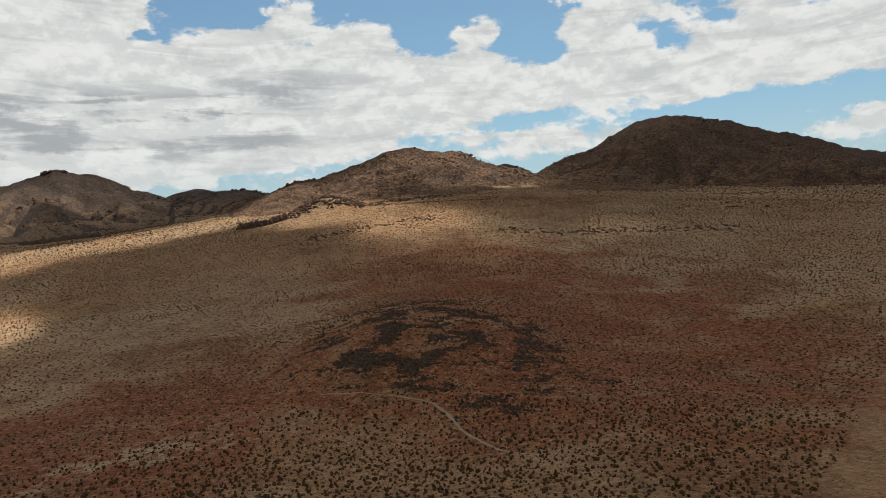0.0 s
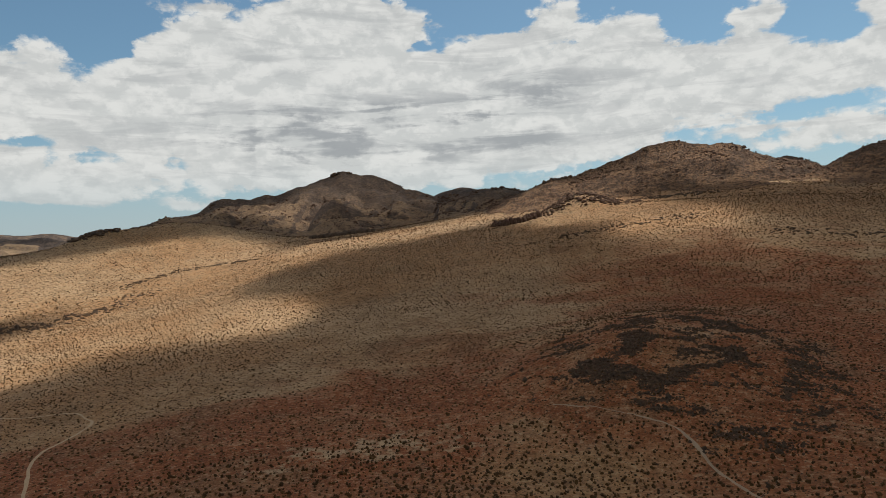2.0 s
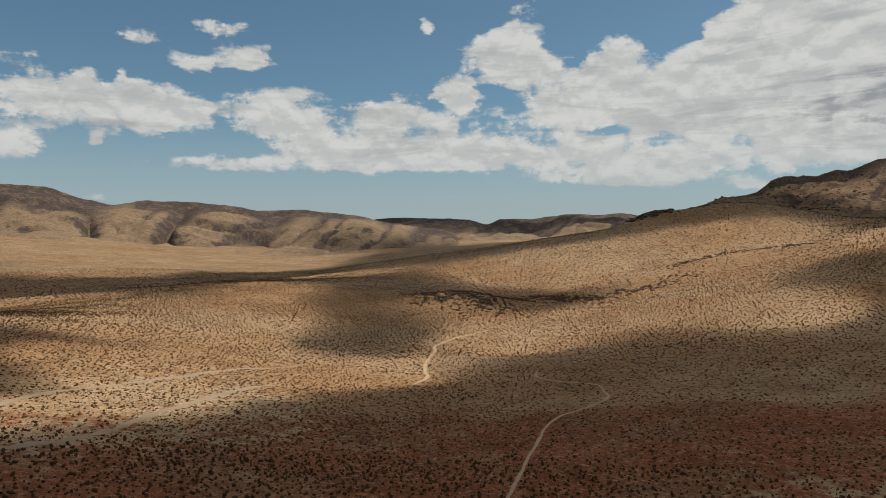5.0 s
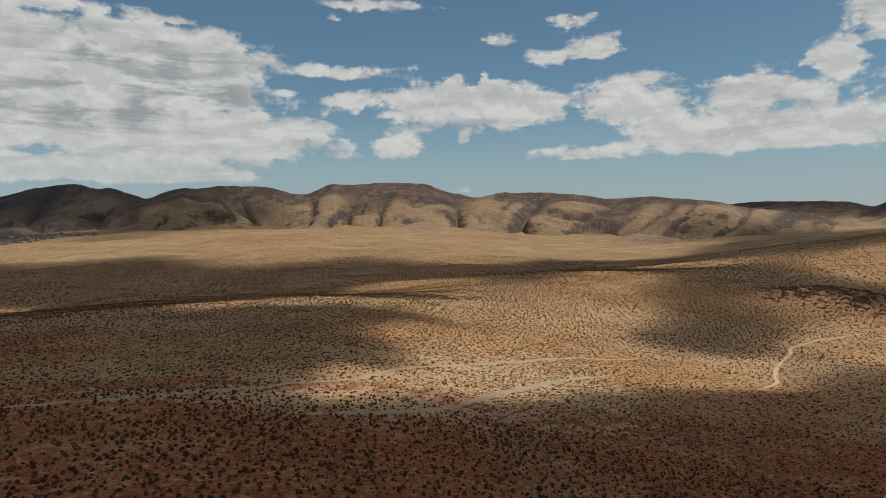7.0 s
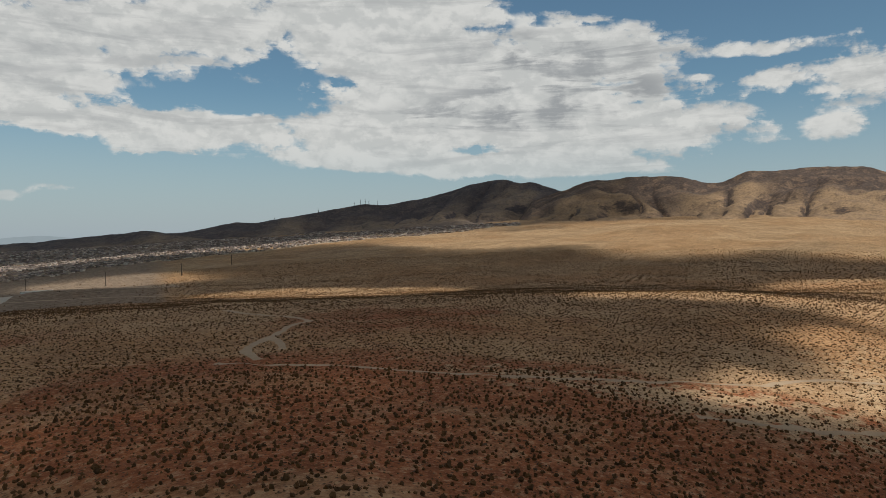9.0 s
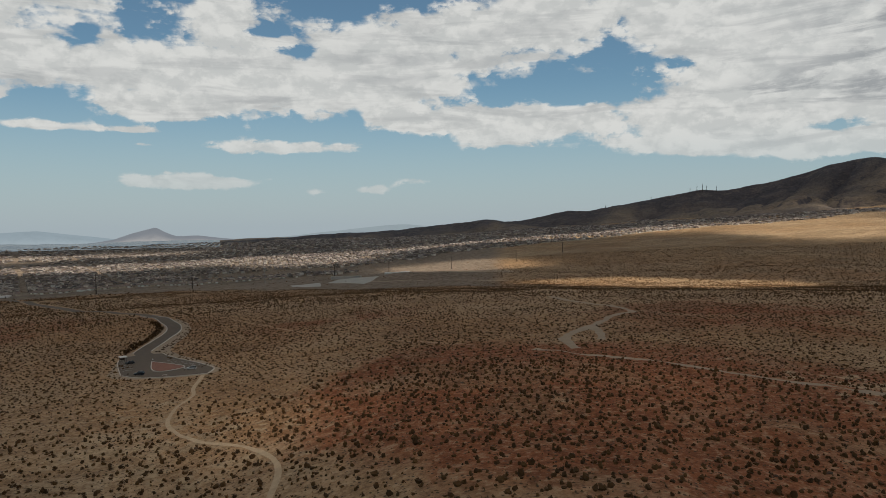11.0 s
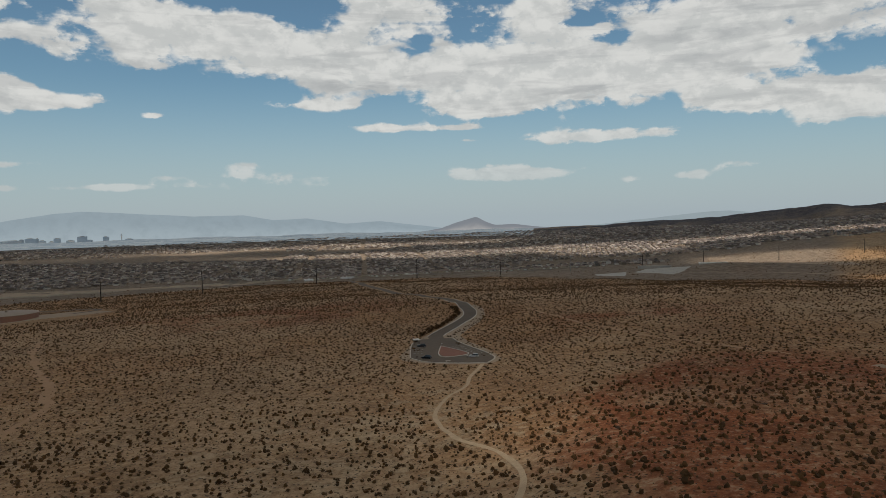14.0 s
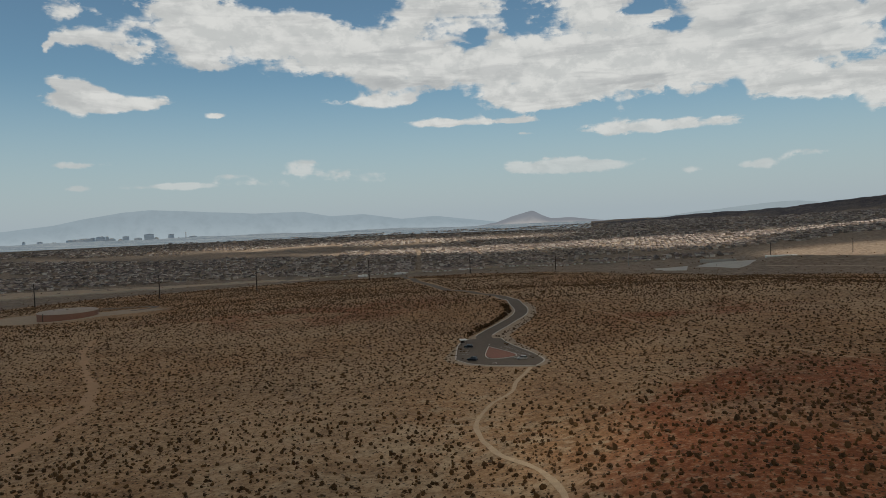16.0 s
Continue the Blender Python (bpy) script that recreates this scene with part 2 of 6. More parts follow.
cloud_field(-12.2, 13.6, 1.9, 0.83, -0.45)
cloud_field(-16.7, 8.6, 1.5, 0.59, -0.5)
cloud_field(3.2, 14, 1.4, 0.68, -0.5)
cloud_field(-28.4, 9.5, 1.1, 0.47, -0.4)
# grey, thick bellies
cloud_belly(-146.3, 10, 11.7, 2.3, 1)
cloud_belly(-142.1, 15.3, 5.5, 1.03, 0.3)
cloud_belly(-150.4, 9.7, 7.4, 2.02, 1.5)
cloud_belly(-163.9, 12.7, 5.9, 1.72, 0.8)
cloud_belly(-162.3, 8.8, 4.5, 1.31, 0.7)
cloud_belly(-173.3, 7.9, 4.6, 1.81, 0.4)
cloud_belly(-50.7, 9.5, 6.5, 1.07, 0.6)
cloud_belly(-58.4, 13.8, 8, 0.86, 0.3)
cloud_belly(-60.6, 10, 3.2, 0.78, 0.5)
cloud_belly(-63.7, 11.3, 5.5, 0.69, 0.5)
cloud_belly(-63.2, 11.1, 7.1, 5.51, 0.45)
cloud_belly(-21.1, 13, 8.9, 2.76, 0.45)
cloud_belly(-54, 14.6, 13.4, 2.41, 0.35)
cloud_belly(-86.9, 9.1, 6.4, 0.45, 0.5)
cloud_belly(8.3, 10.9, 4.6, 1.1, 0.6)
cloud_belly(-9.4, 9.6, 6.6, 1.09, 0.5)
cloud_belly(17.6, 13.5, 6.4, 1.25, 0.4)
cloud_belly(-57.6, 10.2, 6.8, 2.44, 0.6)
cloud_belly(156.8, 11.1, 6.8, 1.19, 0.3)
cloud_belly(-21.4, 7.7, 2.3, 0.31, 0.5)
build_sky()
# ---- shape of the land ----
EYE = 67.0
REACH = (15, 60, 130, 200, 350, 600, 1000, 1500, 2600, 4900)
SLOPES = {}


def slope(bearing, *heights):
    """Heights under the flight level along one bearing (degrees to the left of the trailhead), at the distances REACH."""
    SLOPES[bearing] = heights


slope(-180, -60, -62, -74, -84, -74, -28, 58, 122, 150, 150)
slope(-170, -60, -62, -74, -83, -77, -34, 52, 112, 150, 150)
slope(-160, -60, -62, -72, -80, -80, -44, 28, 84, 100, 100)
slope(-145, -60, -62, -72, -80, -79, -56, 8, 24, 60, 80)
slope(-130, -60, -62, -72, -82, -86, -86, -66, 48, 40, 60)
slope(-115, -60, -62, -72, -82, -91, -97, -76, -12, -20, 40)
slope(-100, -58, -60, -70, -76, -88, -92, -46, -75, -50, 60)
slope(-80, -52, -54, -58, -60, -62, -48, -76, -60, 44, 110)
slope(-60, -46, -48, -51, -52, -54, -51, -78, -66, 40, 110)
slope(-40, -38, -40, -46, -49, -53, -57, -86, -80, -16, 20)
slope(-20, -42, -43, -46, -48, -54, -59, -84, -100, -80, -60)
slope(0, -56, -58, -60, -62, -67, -68, -85, -118, -108, -85)
slope(20, -58, -60, -62, -64, -68, -71, -90, -122, -112, -85)
slope(35, -60, -62, -64, -66, -70, -74, -94, -122, -112, -85)
slope(70, -60, -62, -64, -66, -70, -76, -95, -120, -110, -85)
slope(110, -60, -62, -66, -68, -70, -70, -70, -60, -20, 0)
slope(150, -60, -62, -72, -80, -79, -50, 14, 60, 90, 90)
slope(165, -60, -62, -72, -80, -76, -36, 42, 90, 120, 120)


def lattice(ix, iy, seed):
    h = (ix * 374761393 + iy * 668265263 + seed * 974711) & 0x7FFFFFFF
    h = ((h ^ (h >> 13)) * 1274126177) & 0x7FFFFFFF
    return ((h ^ (h >> 16)) & 0xFFFF) / 65535.0


def grain(x, y, size, seed=0):
    """Smooth value noise from -1 to 1 with features of that size."""
    x, y = np.asarray(x, float) / size, np.asarray(y, float) / size
    ix, iy = np.floor(x).astype(np.int64), np.floor(y).astype(np.int64)
    u, v = x - ix, y - iy
    u, v = u * u * u * (u * (u * 6 - 15) + 10), v * v * v * (v * (v * 6 - 15) + 10)
    a, b = lattice(ix, iy, seed), lattice(ix + 1, iy, seed)
    c, d = lattice(ix, iy + 1, seed), lattice(ix + 1, iy + 1, seed)
    return 2 * ((a * (1 - u) + b * u) * (1 - v) + (c * (1 - u) + d * u) * v) - 1


def fractal(x, y, size, octaves=4, seed=0):
    return sum(grain(x + 17.3 * k, y - 9.1 * k, size / 2**k, seed + k) / 2**k for k in range(octaves))


def blurred(a, sigma, axis, wrap):
    n = int(3 * sigma) + 1
    k = np.exp(-0.5 * (np.arange(-n, n + 1) / sigma) ** 2)
    k /= k.sum()
    pad = [(0, 0), (0, 0)]
    pad[axis] = (n, n)
    b = np.pad(a, pad, mode="wrap" if wrap else "edge")
    return sum(w * np.take(b, np.arange(i, i + a.shape[axis]), axis) for i, w in enumerate(k))


LOG = np.linspace(np.log(15), np.log(4900), 200)
bears = np.array(sorted(SLOPES), float)
rows_z = np.array([np.interp(LOG, np.log(REACH), SLOPES[b]) for b in sorted(SLOPES)])
wide, wide_z = np.r_[bears, bears + 360], np.r_[rows_z, rows_z]
RELIEF = np.stack([np.interp(np.arange(-180, 180) + (360 if a else 0), wide, wide_z[:, k]) for a in (0,) for k in range(200)], 1)
RELIEF = blurred(blurred(RELIEF, 4.5, 0, True), 2.4, 1, False)

MOUNDS = []


def mound(bearing, distance, rise, along, across, turn=0.0):
    a = radians(bearing)
    MOUNDS.append((-distance * math.sin(a), distance * math.cos(a), rise, along, across, radians(bearing + turn)))


def polar(bearing, distance):
    a = radians(bearing)
    return -distance * math.sin(a), distance * math.cos(a)


mound(-174, 348, 27, 80, 85)          # dark stony knoll above the wash
mound(-113.5, 870, 13, 62, 45, 10)        # rock spur in the light
mound(-170, 940, 5, 120, 50)            # swell under the round hill
mound(-167.3, 1010, 25, 50, 45)         # low rounded outcrop
mound(-128.8, 1480, 14, 60, 60)         # dark knob on the crest
mound(-135, 1530, 42, 170, 150)          # tan shoulder below the peak
mound(-110, 2000, 20, 200, 120)
mound(-22, 1200, 10, 160, 90)


def land(x, y):
    """Height of the land."""
    x, y = np.asarray(x, float), np.asarray(y, float)
    d = np.maximum(np.hypot(x, y), 15.0)
    az = np.degrees(np.arctan2(-x, y)) + 180
    i0 = np.floor(az).astype(int)
    f = az - i0
    j = np.clip((np.log(d) - LOG[0]) / (LOG[1] - LOG[0]), 0, 198.999)
    j0 = j.astype(int)
    g = j - j0
    i0, i1 = i0 % 360, (i0 + 1) % 360
    z = (RELIEF[i0, j0] * (1 - f) + RELIEF[i1, j0] * f) * (1 - g) + (RELIEF[i0, j0 + 1] * (1 - f) + RELIEF[i1, j0 + 1] * f) * g
    for mx, my, rise, along, across, turn in MOUNDS:
        u = (x - mx) * math.cos(turn) + (y - my) * math.sin(turn)
        v = -(x - mx) * math.sin(turn) + (y - my) * math.cos(turn)
        z = z + rise * np.exp(-((u / along) ** 2) - (v / across) ** 2)
    level = np.clip((np.hypot(x - 3, y - 345) - 45) / 60, 0, 1)      # graded ground round the trailhead
    close, middle = np.clip((430 - d) / 200, 0, 1), np.clip((950 - d) / 350, 0, 1)
    swell = 1.1 * fractal(x, y, 60, 2, 3) + middle * 0.28 * grain(x + 34.6, y - 18.2, 15, 5) + close * 0.14 * grain(x + 51.9, y - 27.3, 7.5, 6)
    z = z + level * (swell + np.clip(d / 900, 0, 3) * 1.6 * fractal(x, y, 260, 3, 11))
    knoll = np.exp(-(((x - 36) / 80) ** 2) - ((y + 318) / 80) ** 2)
    return z + EYE + 0.25 * close * level * fractal(x, y, 9, 3, 23) + knoll * 1.5 * np.abs(fractal(x, y, 22, 3, 27))


# ---- materials ----
def material(name, rough=0.9, metal=0.0):
    m = bpy.data.materials.new(name)
    m.use_nodes = True
    g = Graph(m.node_tree)
    b = g.add("ShaderNodeBsdfPrincipled")
    b.inputs["Roughness"].default_value, b.inputs["Metallic"].default_value = rough, metal
    b.inputs["Specular IOR Level"].default_value = 0.2
    g.feed(g.add("ShaderNodeOutputMaterial").inputs["Surface"], b.outputs[0])
    return m, g, b


def metres(g):
    return g.add("ShaderNodeTexCoord").outputs["Object"]


def bump(g, b, height, strength, distance):
    n = g.add("ShaderNodeBump")
    n.inputs["Strength"].default_value, n.inputs["Distance"].default_value = strength, distance
    g.feed(n.inputs["Height"], height)
    g.feed(b.inputs["Normal"], n.outputs[0])


def worn(name, color, rough=0.8, metal=0.0, spread=0.25, size=1.5, dark=0.7):
    """A plain paint, plastic or metal with uneven tone and fine dirt."""
    m, g, b = material(name, rough, metal)
    p = metres(g)
    soft, fine = g.noise(p, size, 4), g.noise(p, size * 9, 3)
    c = g.mix(g.ramp(soft, 0.35, 0.7, 0.0, spread), color, tuple(v * dark for v in color))
    c = g.mix(g.ramp(fine, 0.4, 0.75, 0.0, spread), c, tuple(v * dark * 0.9 for v in color))
    one = g.add("ShaderNodeObjectInfo").outputs["Random"]
    c = g.mix(g.math("MULTIPLY", one, 0.12), c, tuple(min(1, v * 1.3) for v in color))
    g.feed(b.inputs["Base Color"], c)
    return m


def soil_material():
    m, g, b = material("desert_soil", 0.95)
    p = metres(g)
    huge, wide, mid, fine = g.noise(p, 0.0035, 4, 0.6), g.noise(p, 0.016, 5, 0.6, 0.4), g.noise(p, 0.12, 5, 0.65), g.noise(p, 1.1, 5, 0.7)
    attr = {k: g.add("ShaderNodeAttribute", attribute_name=k).outputs["Fac"] for k in ("red", "stony", "pale", "graded")}
    tan, ochre, red, grey, bright = (0.45, 0.297, 0.172), (0.40, 0.226, 0.110), (0.30, 0.090, 0.032), (0.29, 0.182, 0.098), (0.57, 0.42, 0.265)
    c = g.mix(g.ramp(huge, 0.42, 0.58), tan, ochre)
    c = g.mix(g.ramp(g.math("ADD", attr["red"], g.math("MULTIPLY", g.math("SUBTRACT", wide, 0.5), 1.8)), 0.3, 0.75, 0.0, 0.88), c, red)
    c = g.mix(g.ramp(wide, 0.53, 0.62, 0.0, 0.45), c, grey)
    c = g.mix(g.ramp(g.math("ADD", attr["pale"], g.math("MULTIPLY", g.math("SUBTRACT", mid, 0.5), 2.2)), 0.45, 0.75, 0.0, 0.85), c, bright)
    farther = g.add("ShaderNodeAttribute", attribute_name="far").outputs["Fac"]
    c = g.mix(g.ramp(farther, 0.46, 0.95, 0.0, 0.45), c, g.mix(g.ramp(g.noise(p, 0.008, 8, 0.7, 0.8), 0.44, 0.58), (0.22, 0.15, 0.08), (0.38, 0.275, 0.16)))
    clod = g.noise(p, 0.42, 4, 0.6)
    rills = g.noise(p, 0.022, 6, 0.66, 1.2)

    def darker(f, c, k):
        return g.mix(f, c, g.mix(1.0, c, (k, k * 0.93, k * 0.86), "MULTIPLY"))

    c = darker(g.ramp(rills, 0.5, 0.58, 0.0, 0.4), c, 0.62)
    c = g.mix(g.ramp(rills, 0.38, 0.46, 0.35, 0.0), c, g.mix(0.5, c, bright))
    c = darker(g.ramp(mid, 0.5, 0.6, 0.0, 0.3), c, 0.62)
    c = darker(g.ramp(clod, 0.5, 0.58, 0.0, 0.5), c, 0.55)
    c = g.mix(g.ramp(clod, 0.36, 0.45, 0.8, 0.0), c, g.mix(0.45, c, bright))
    c = darker(g.ramp(fine, 0.51, 0.59, 0.0, 0.45), c, 0.5)
    c = g.mix(g.ramp(fine, 0.36, 0.45, 0.6, 0.0), c, g.mix(0.4, c, bright))
    c = g.mix(g.ramp(g.math("ADD", attr["stony"], g.math("MULTIPLY", g.math("SUBTRACT", clod, 0.5), 2.2)), 0.38, 0.62, 0.0, 0.88), c, g.mix(g.ramp(fine, 0.42, 0.58), (0.038, 0.025, 0.019), (0.10, 0.066, 0.045)))
    # loose stones and dead tufts, about half a metre
    dots = g.cells(p, 0.75)
    mark = g.ramp(dots.outputs["Distance"], 0.16, 0.34, 1.0, 0.0)
    pick = g.ramp(dots.outputs["Color"], 0.36, 0.44)
    c = g.mix(g.math("MULTIPLY", g.math("MULTIPLY", mark, pick), 0.8), c, (0.04, 0.028, 0.018))
    # far shrubs, sparse
    tufts = g.cells(p, 0.19)
    far = g.ramp(farther, 0.0, 0.4)
    mark = g.ramp(tufts.outputs["Distance"], 0.2, 0.45, 1.0, 0.0)
    c = g.mix(g.math("MULTIPLY", g.math("MULTIPLY", mark, far), 0.7), c, (0.07, 0.052, 0.028))
    c = g.mix(g.ramp(attr["graded"], 0.35, 0.75, 0.0, 0.88), c, g.mix(g.ramp(mid, 0.42, 0.58), (0.135, 0.102, 0.078), (0.25, 0.195, 0.145)))
    g.feed(b.inputs["Base Color"], c)
    bump(g, b, g.math("ADD", g.math("MULTIPLY", mid, 1.5), g.math("MULTIPLY", fine, 0.35)), 0.8, 1.0)
    return m


def hill_material(name, rock, soil, patch, size, bite=1.0, stray=1.0):
    m, g, b = material(name, 0.95)
    p = metres(g)
    wide, mid, fine = g.noise(p, 0.3 / size, 5, 0.62, 0.5), g.noise(p, 1.6 / size, 5, 0.68), g.noise(p, 9.0 / size, 5, 0.72)
    high = g.add("ShaderNodeAttribute", attribute_name="rocky").outputs["Fac"]
    f = g.ramp(g.math("ADD", high, g.math("ADD", g.math("MULTIPLY", g.math("SUBTRACT", wide, 0.5), 1.1 * stray), g.math("MULTIPLY", g.math("SUBTRACT", mid, 0.5), 0.7 * stray))), 0.25, 0.8)
    up = g.add("ShaderNodeSeparateXYZ")
    g.feed(up.inputs[0], g.add("ShaderNodeNewGeometry").outputs["True Normal"])
    steep = g.ramp(g.math("ADD", up.outputs[2], g.math("MULTIPLY", g.math("SUBTRACT", mid, 0.5), 0.4)), 0.93 - 0.1 * (1 - stray), 0.78 - 0.1 * (1 - stray), 0.0, 1.0)
    f = g.math("MAXIMUM", f, steep)
    c = g.mix(f, soil, rock)
    c = g.mix(g.ramp(mid, 0.5, 0.58, 0.0, 0.65), c, patch)
    c = g.mix(g.ramp(fine, 0.5, 0.56, 0.0, 0.85 * bite), c, tuple(v * 0.36 for v in rock))
    c = g.mix(g.ramp(fine, 0.38, 0.47, 0.45 * bite, 0.0), c, soil)
    c = g.mix(g.ramp(g.noise(p, 22.0 / size, 4, 0.7), 0.5, 0.6, 0.0, 0.5 * bite), c, tuple(v * 0.35 for v in rock))
    g.feed(b.inputs["Base Color"], c)
    bump(g, b, g.math("ADD", mid, g.math("MULTIPLY", fine, 0.7)), 1.0, size * 0.2 * bite)
    return m


def leaf_material(name, a, bcol):
    m, g, b = material(name, 0.8)
    r = g.add("ShaderNodeNewGeometry").outputs["Random Per Island"]
    one = g.add("ShaderNodeObjectInfo").outputs["Random"]
    c = g.mix(r, a, bcol)
    c = g.mix(g.math("MULTIPLY", one, 0.15), c, (0.12, 0.085, 0.04))
    g.feed(b.inputs["Base Color"], c)
    return m


def rock_material(name, a, bcol):
    m, g, b = material(name, 0.9)
    p = metres(g)
    mid, fine = g.noise(p, 0.5, 5, 0.65), g.noise(p, 4.0, 5, 0.7)
    c = g.mix(g.ramp(mid, 0.3, 0.7), a, bcol)
    c = g.mix(g.ramp(fine, 0.5, 0.75, 0.0, 0.6), c, tuple(v * 0.4 for v in a))
    c = g.mix(g.math("MULTIPLY", g.add("ShaderNodeNewGeometry").outputs["Random Per Island"], 0.35), c, bcol)
    g.feed(b.inputs["Base Color"], c)
    bump(g, b, g.math("ADD", mid, fine), 0.8, 0.3)
    return m


SOIL = soil_material()
DARK_HILL = hill_material("dark_hill_rock", (0.135, 0.084, 0.058), (0.30, 0.172, 0.092), (0.20, 0.115, 0.07), 42.0)
PEAK_ROCK = hill_material("peak_rock", (0.10, 0.070, 0.056), (0.30, 0.195, 0.116), (0.18, 0.12, 0.08), 60.0, 0.6, 0.6)
RANGE_ROCK = hill_material("range_rock", (0.082, 0.062, 0.055), (0.32, 0.222, 0.138), (0.20, 0.14, 0.10), 90.0, 0.45, 0.45)
FAR_ROCK = hill_material("far_ridge_rock", (0.078, 0.068, 0.074), (0.25, 0.19, 0.14), (0.15, 0.122, 0.11), 120.0, 0.4, 0.5)
LEAF = leaf_material("creosote_leaf", (0.125, 0.060, 0.020), (0.048, 0.023, 0.008))
DRY = leaf_material("dry_bursage", (0.20, 0.12, 0.058), (0.11, 0.066, 0.034))
TREE = leaf_material("garden_tree_leaf", (0.018, 0.023, 0.011), (0.035, 0.04, 0.02))
BARK = worn("bark", (0.09, 0.065, 0.045))
ROCK = rock_material("varnished_rock", (0.065, 0.043, 0.031), (0.13, 0.087, 0.06))
CLIFF = rock_material("red_brown_rock", (0.064, 0.036, 0.026), (0.14, 0.08, 0.053))
ASPHALT = worn("asphalt", (0.135, 0.105, 0.08), 0.9, 0, 0.5, 0.3, 1.3)
DIRT = worn("trail_dirt", (0.56, 0.41, 0.265), 0.95, 0, 0.6, 0.5, 0.7)
TRACK = worn("pale_gravel", (0.40, 0.305, 0.215), 0.95, 0, 0.5, 0.12, 0.7)
TRAIL_SOIL = worn("bare_trail_soil", (0.46, 0.285, 0.165), 0.95, 0, 0.5, 0.2, 0.75)
KERB = worn("kerb_concrete", (0.56, 0.50, 0.43), 0.85)
CONCRETE = worn("concrete", (0.46, 0.43, 0.38), 0.85, 0, 0.4, 0.08)
ISLAND = worn("red_gravel", (0.30, 0.145, 0.105), 0.95, 0, 0.5, 0.8)
STEEL = worn("weathered_steel", (0.055, 0.04, 0.032), 0.6, 0.3)
GREYMETAL = worn("galvanised_steel", (0.35, 0.35, 0.34), 0.5, 0.6)
PAINT_LINE = worn("road_paint", (0.6, 0.58, 0.52), 0.7)
TANK = worn("tank_paint", (0.30, 0.155, 0.105), 0.7, 0, 0.3, 0.1)
TANKTOP = worn("tank_roof", (0.36, 0.29, 0.23), 0.7, 0, 0.3, 0.1)
STUCCO = worn("stucco", (0.50, 0.42, 0.33), 0.9, 0, 0.3, 0.05)
ROOF = worn("clay_tile_roof", (0.24, 0.185, 0.155), 0.9, 0, 0.4, 0.06)
WHITE = worn("white_paint", (0.75, 0.74, 0.70), 0.6)
GLASS = worn("dark_glass", (0.03, 0.035, 0.04), 0.15)
TYRE = worn("rubber", (0.02, 0.02, 0.02), 0.9)


# ---- mesh helpers ----
def raw(name, verts, faces, mat=None, smooth=False):
    me = bpy.data.meshes.new(name)
    verts = np.asarray(verts, np.float32)
    faces = np.asarray(faces, np.int32)
    k = faces.shape[1]
    me.vertices.add(len(verts))
    me.vertices.foreach_set("co", verts.ravel())
    me.loops.add(faces.size)
    me.loops.foreach_set("vertex_index", faces.ravel())
    me.polygons.add(len(faces))
    me.polygons.foreach_set("loop_start", np.arange(0, faces.size, k, dtype=np.int32))
    me.polygons.foreach_set("use_smooth", np.full(len(faces), smooth))
    me.update(calc_edges=True)
    if mat:
        me.materials.append(mat)
    return me


def layer(me, name, values):
    a = me.attributes.new(name, "FLOAT", "POINT")
    a.data.foreach_set("value", np.asarray(values, np.float32).ravel())


def sheet_faces(rows, cols, wrap=False):
    r, c = np.arange(rows - 1)[:, None], np.arange(cols if wrap else cols - 1)[None]
    d = (c + 1) % cols
    return np.stack([r * cols + c, r * cols + d, (r + 1) * cols + d, (r + 1) * cols + c], -1).reshape(-1, 4)


def part(name, bm, mat, parent=None, label=""):
    me = bpy.data.meshes.new(name)
    bm.to_mesh(me)
    bm.free()
    me.materials.append(mat)
    ob = new(name, me)
    if parent:
        ob.parent = parent
    return tagged(ob, label)


def put(name, me, parent=None, m=None):
    ob = new(name, me)
    if parent:
        ob.parent = parent
    if m is not None:
        ob.matrix_local = m
    return ob


def thing(name, m, label, category, group=""):
    ob = new(name)
    ob.matrix_world = m
    return tagged(ob, label, category, group)


def box(sx, sy, sz, m=Matrix(), bevel=0.0, bm=None):
    """A box standing on z = 0 of m."""
    own = bm if bm is not None else bmesh.new()
    v = bmesh.ops.create_cube(own, size=1, matrix=m @ Matrix.Translation((0, 0, sz / 2)) @ Matrix.Diagonal((sx, sy, sz, 1)))["verts"]
    if bevel:
        bmesh.ops.bevel(own, geom=list({e for q in v for e in q.link_edges}), offset=bevel, segments=2, affect="EDGES", profile=0.7)
    return own


def rod(r1, r2, h, m=Matrix(), sides=10, bm=None):
    own = bm if bm is not None else bmesh.new()
    bmesh.ops.create_cone(own, cap_ends=True, segments=sides, radius1=r1, radius2=r2, depth=h, matrix=m @ Matrix.Translation((0, 0, h / 2)))
    return own


def height(x, y):
    return float(land(x, y))


def line_points(points, step):
    """Points along a smoothed line."""
    p = np.array(points, float)
    out = []
    for i in range(len(p) - 1):
        a, b, c, d = p[max(i - 1, 0)], p[i], p[i + 1], p[min(i + 2, len(p) - 1)]
        n = max(2, int(np.linalg.norm(c - b) / step))
        for t in np.arange(n) / n:
            out.append(0.5 * (2 * b + (c - a) * t + (2 * a - 5 * b + 4 * c - d) * t * t + (3 * b - a - 3 * c + d) * t**3))
    return np.array(out + [p[-1]])


CLEAR = []          # lines kept free of shrubs: points and half width


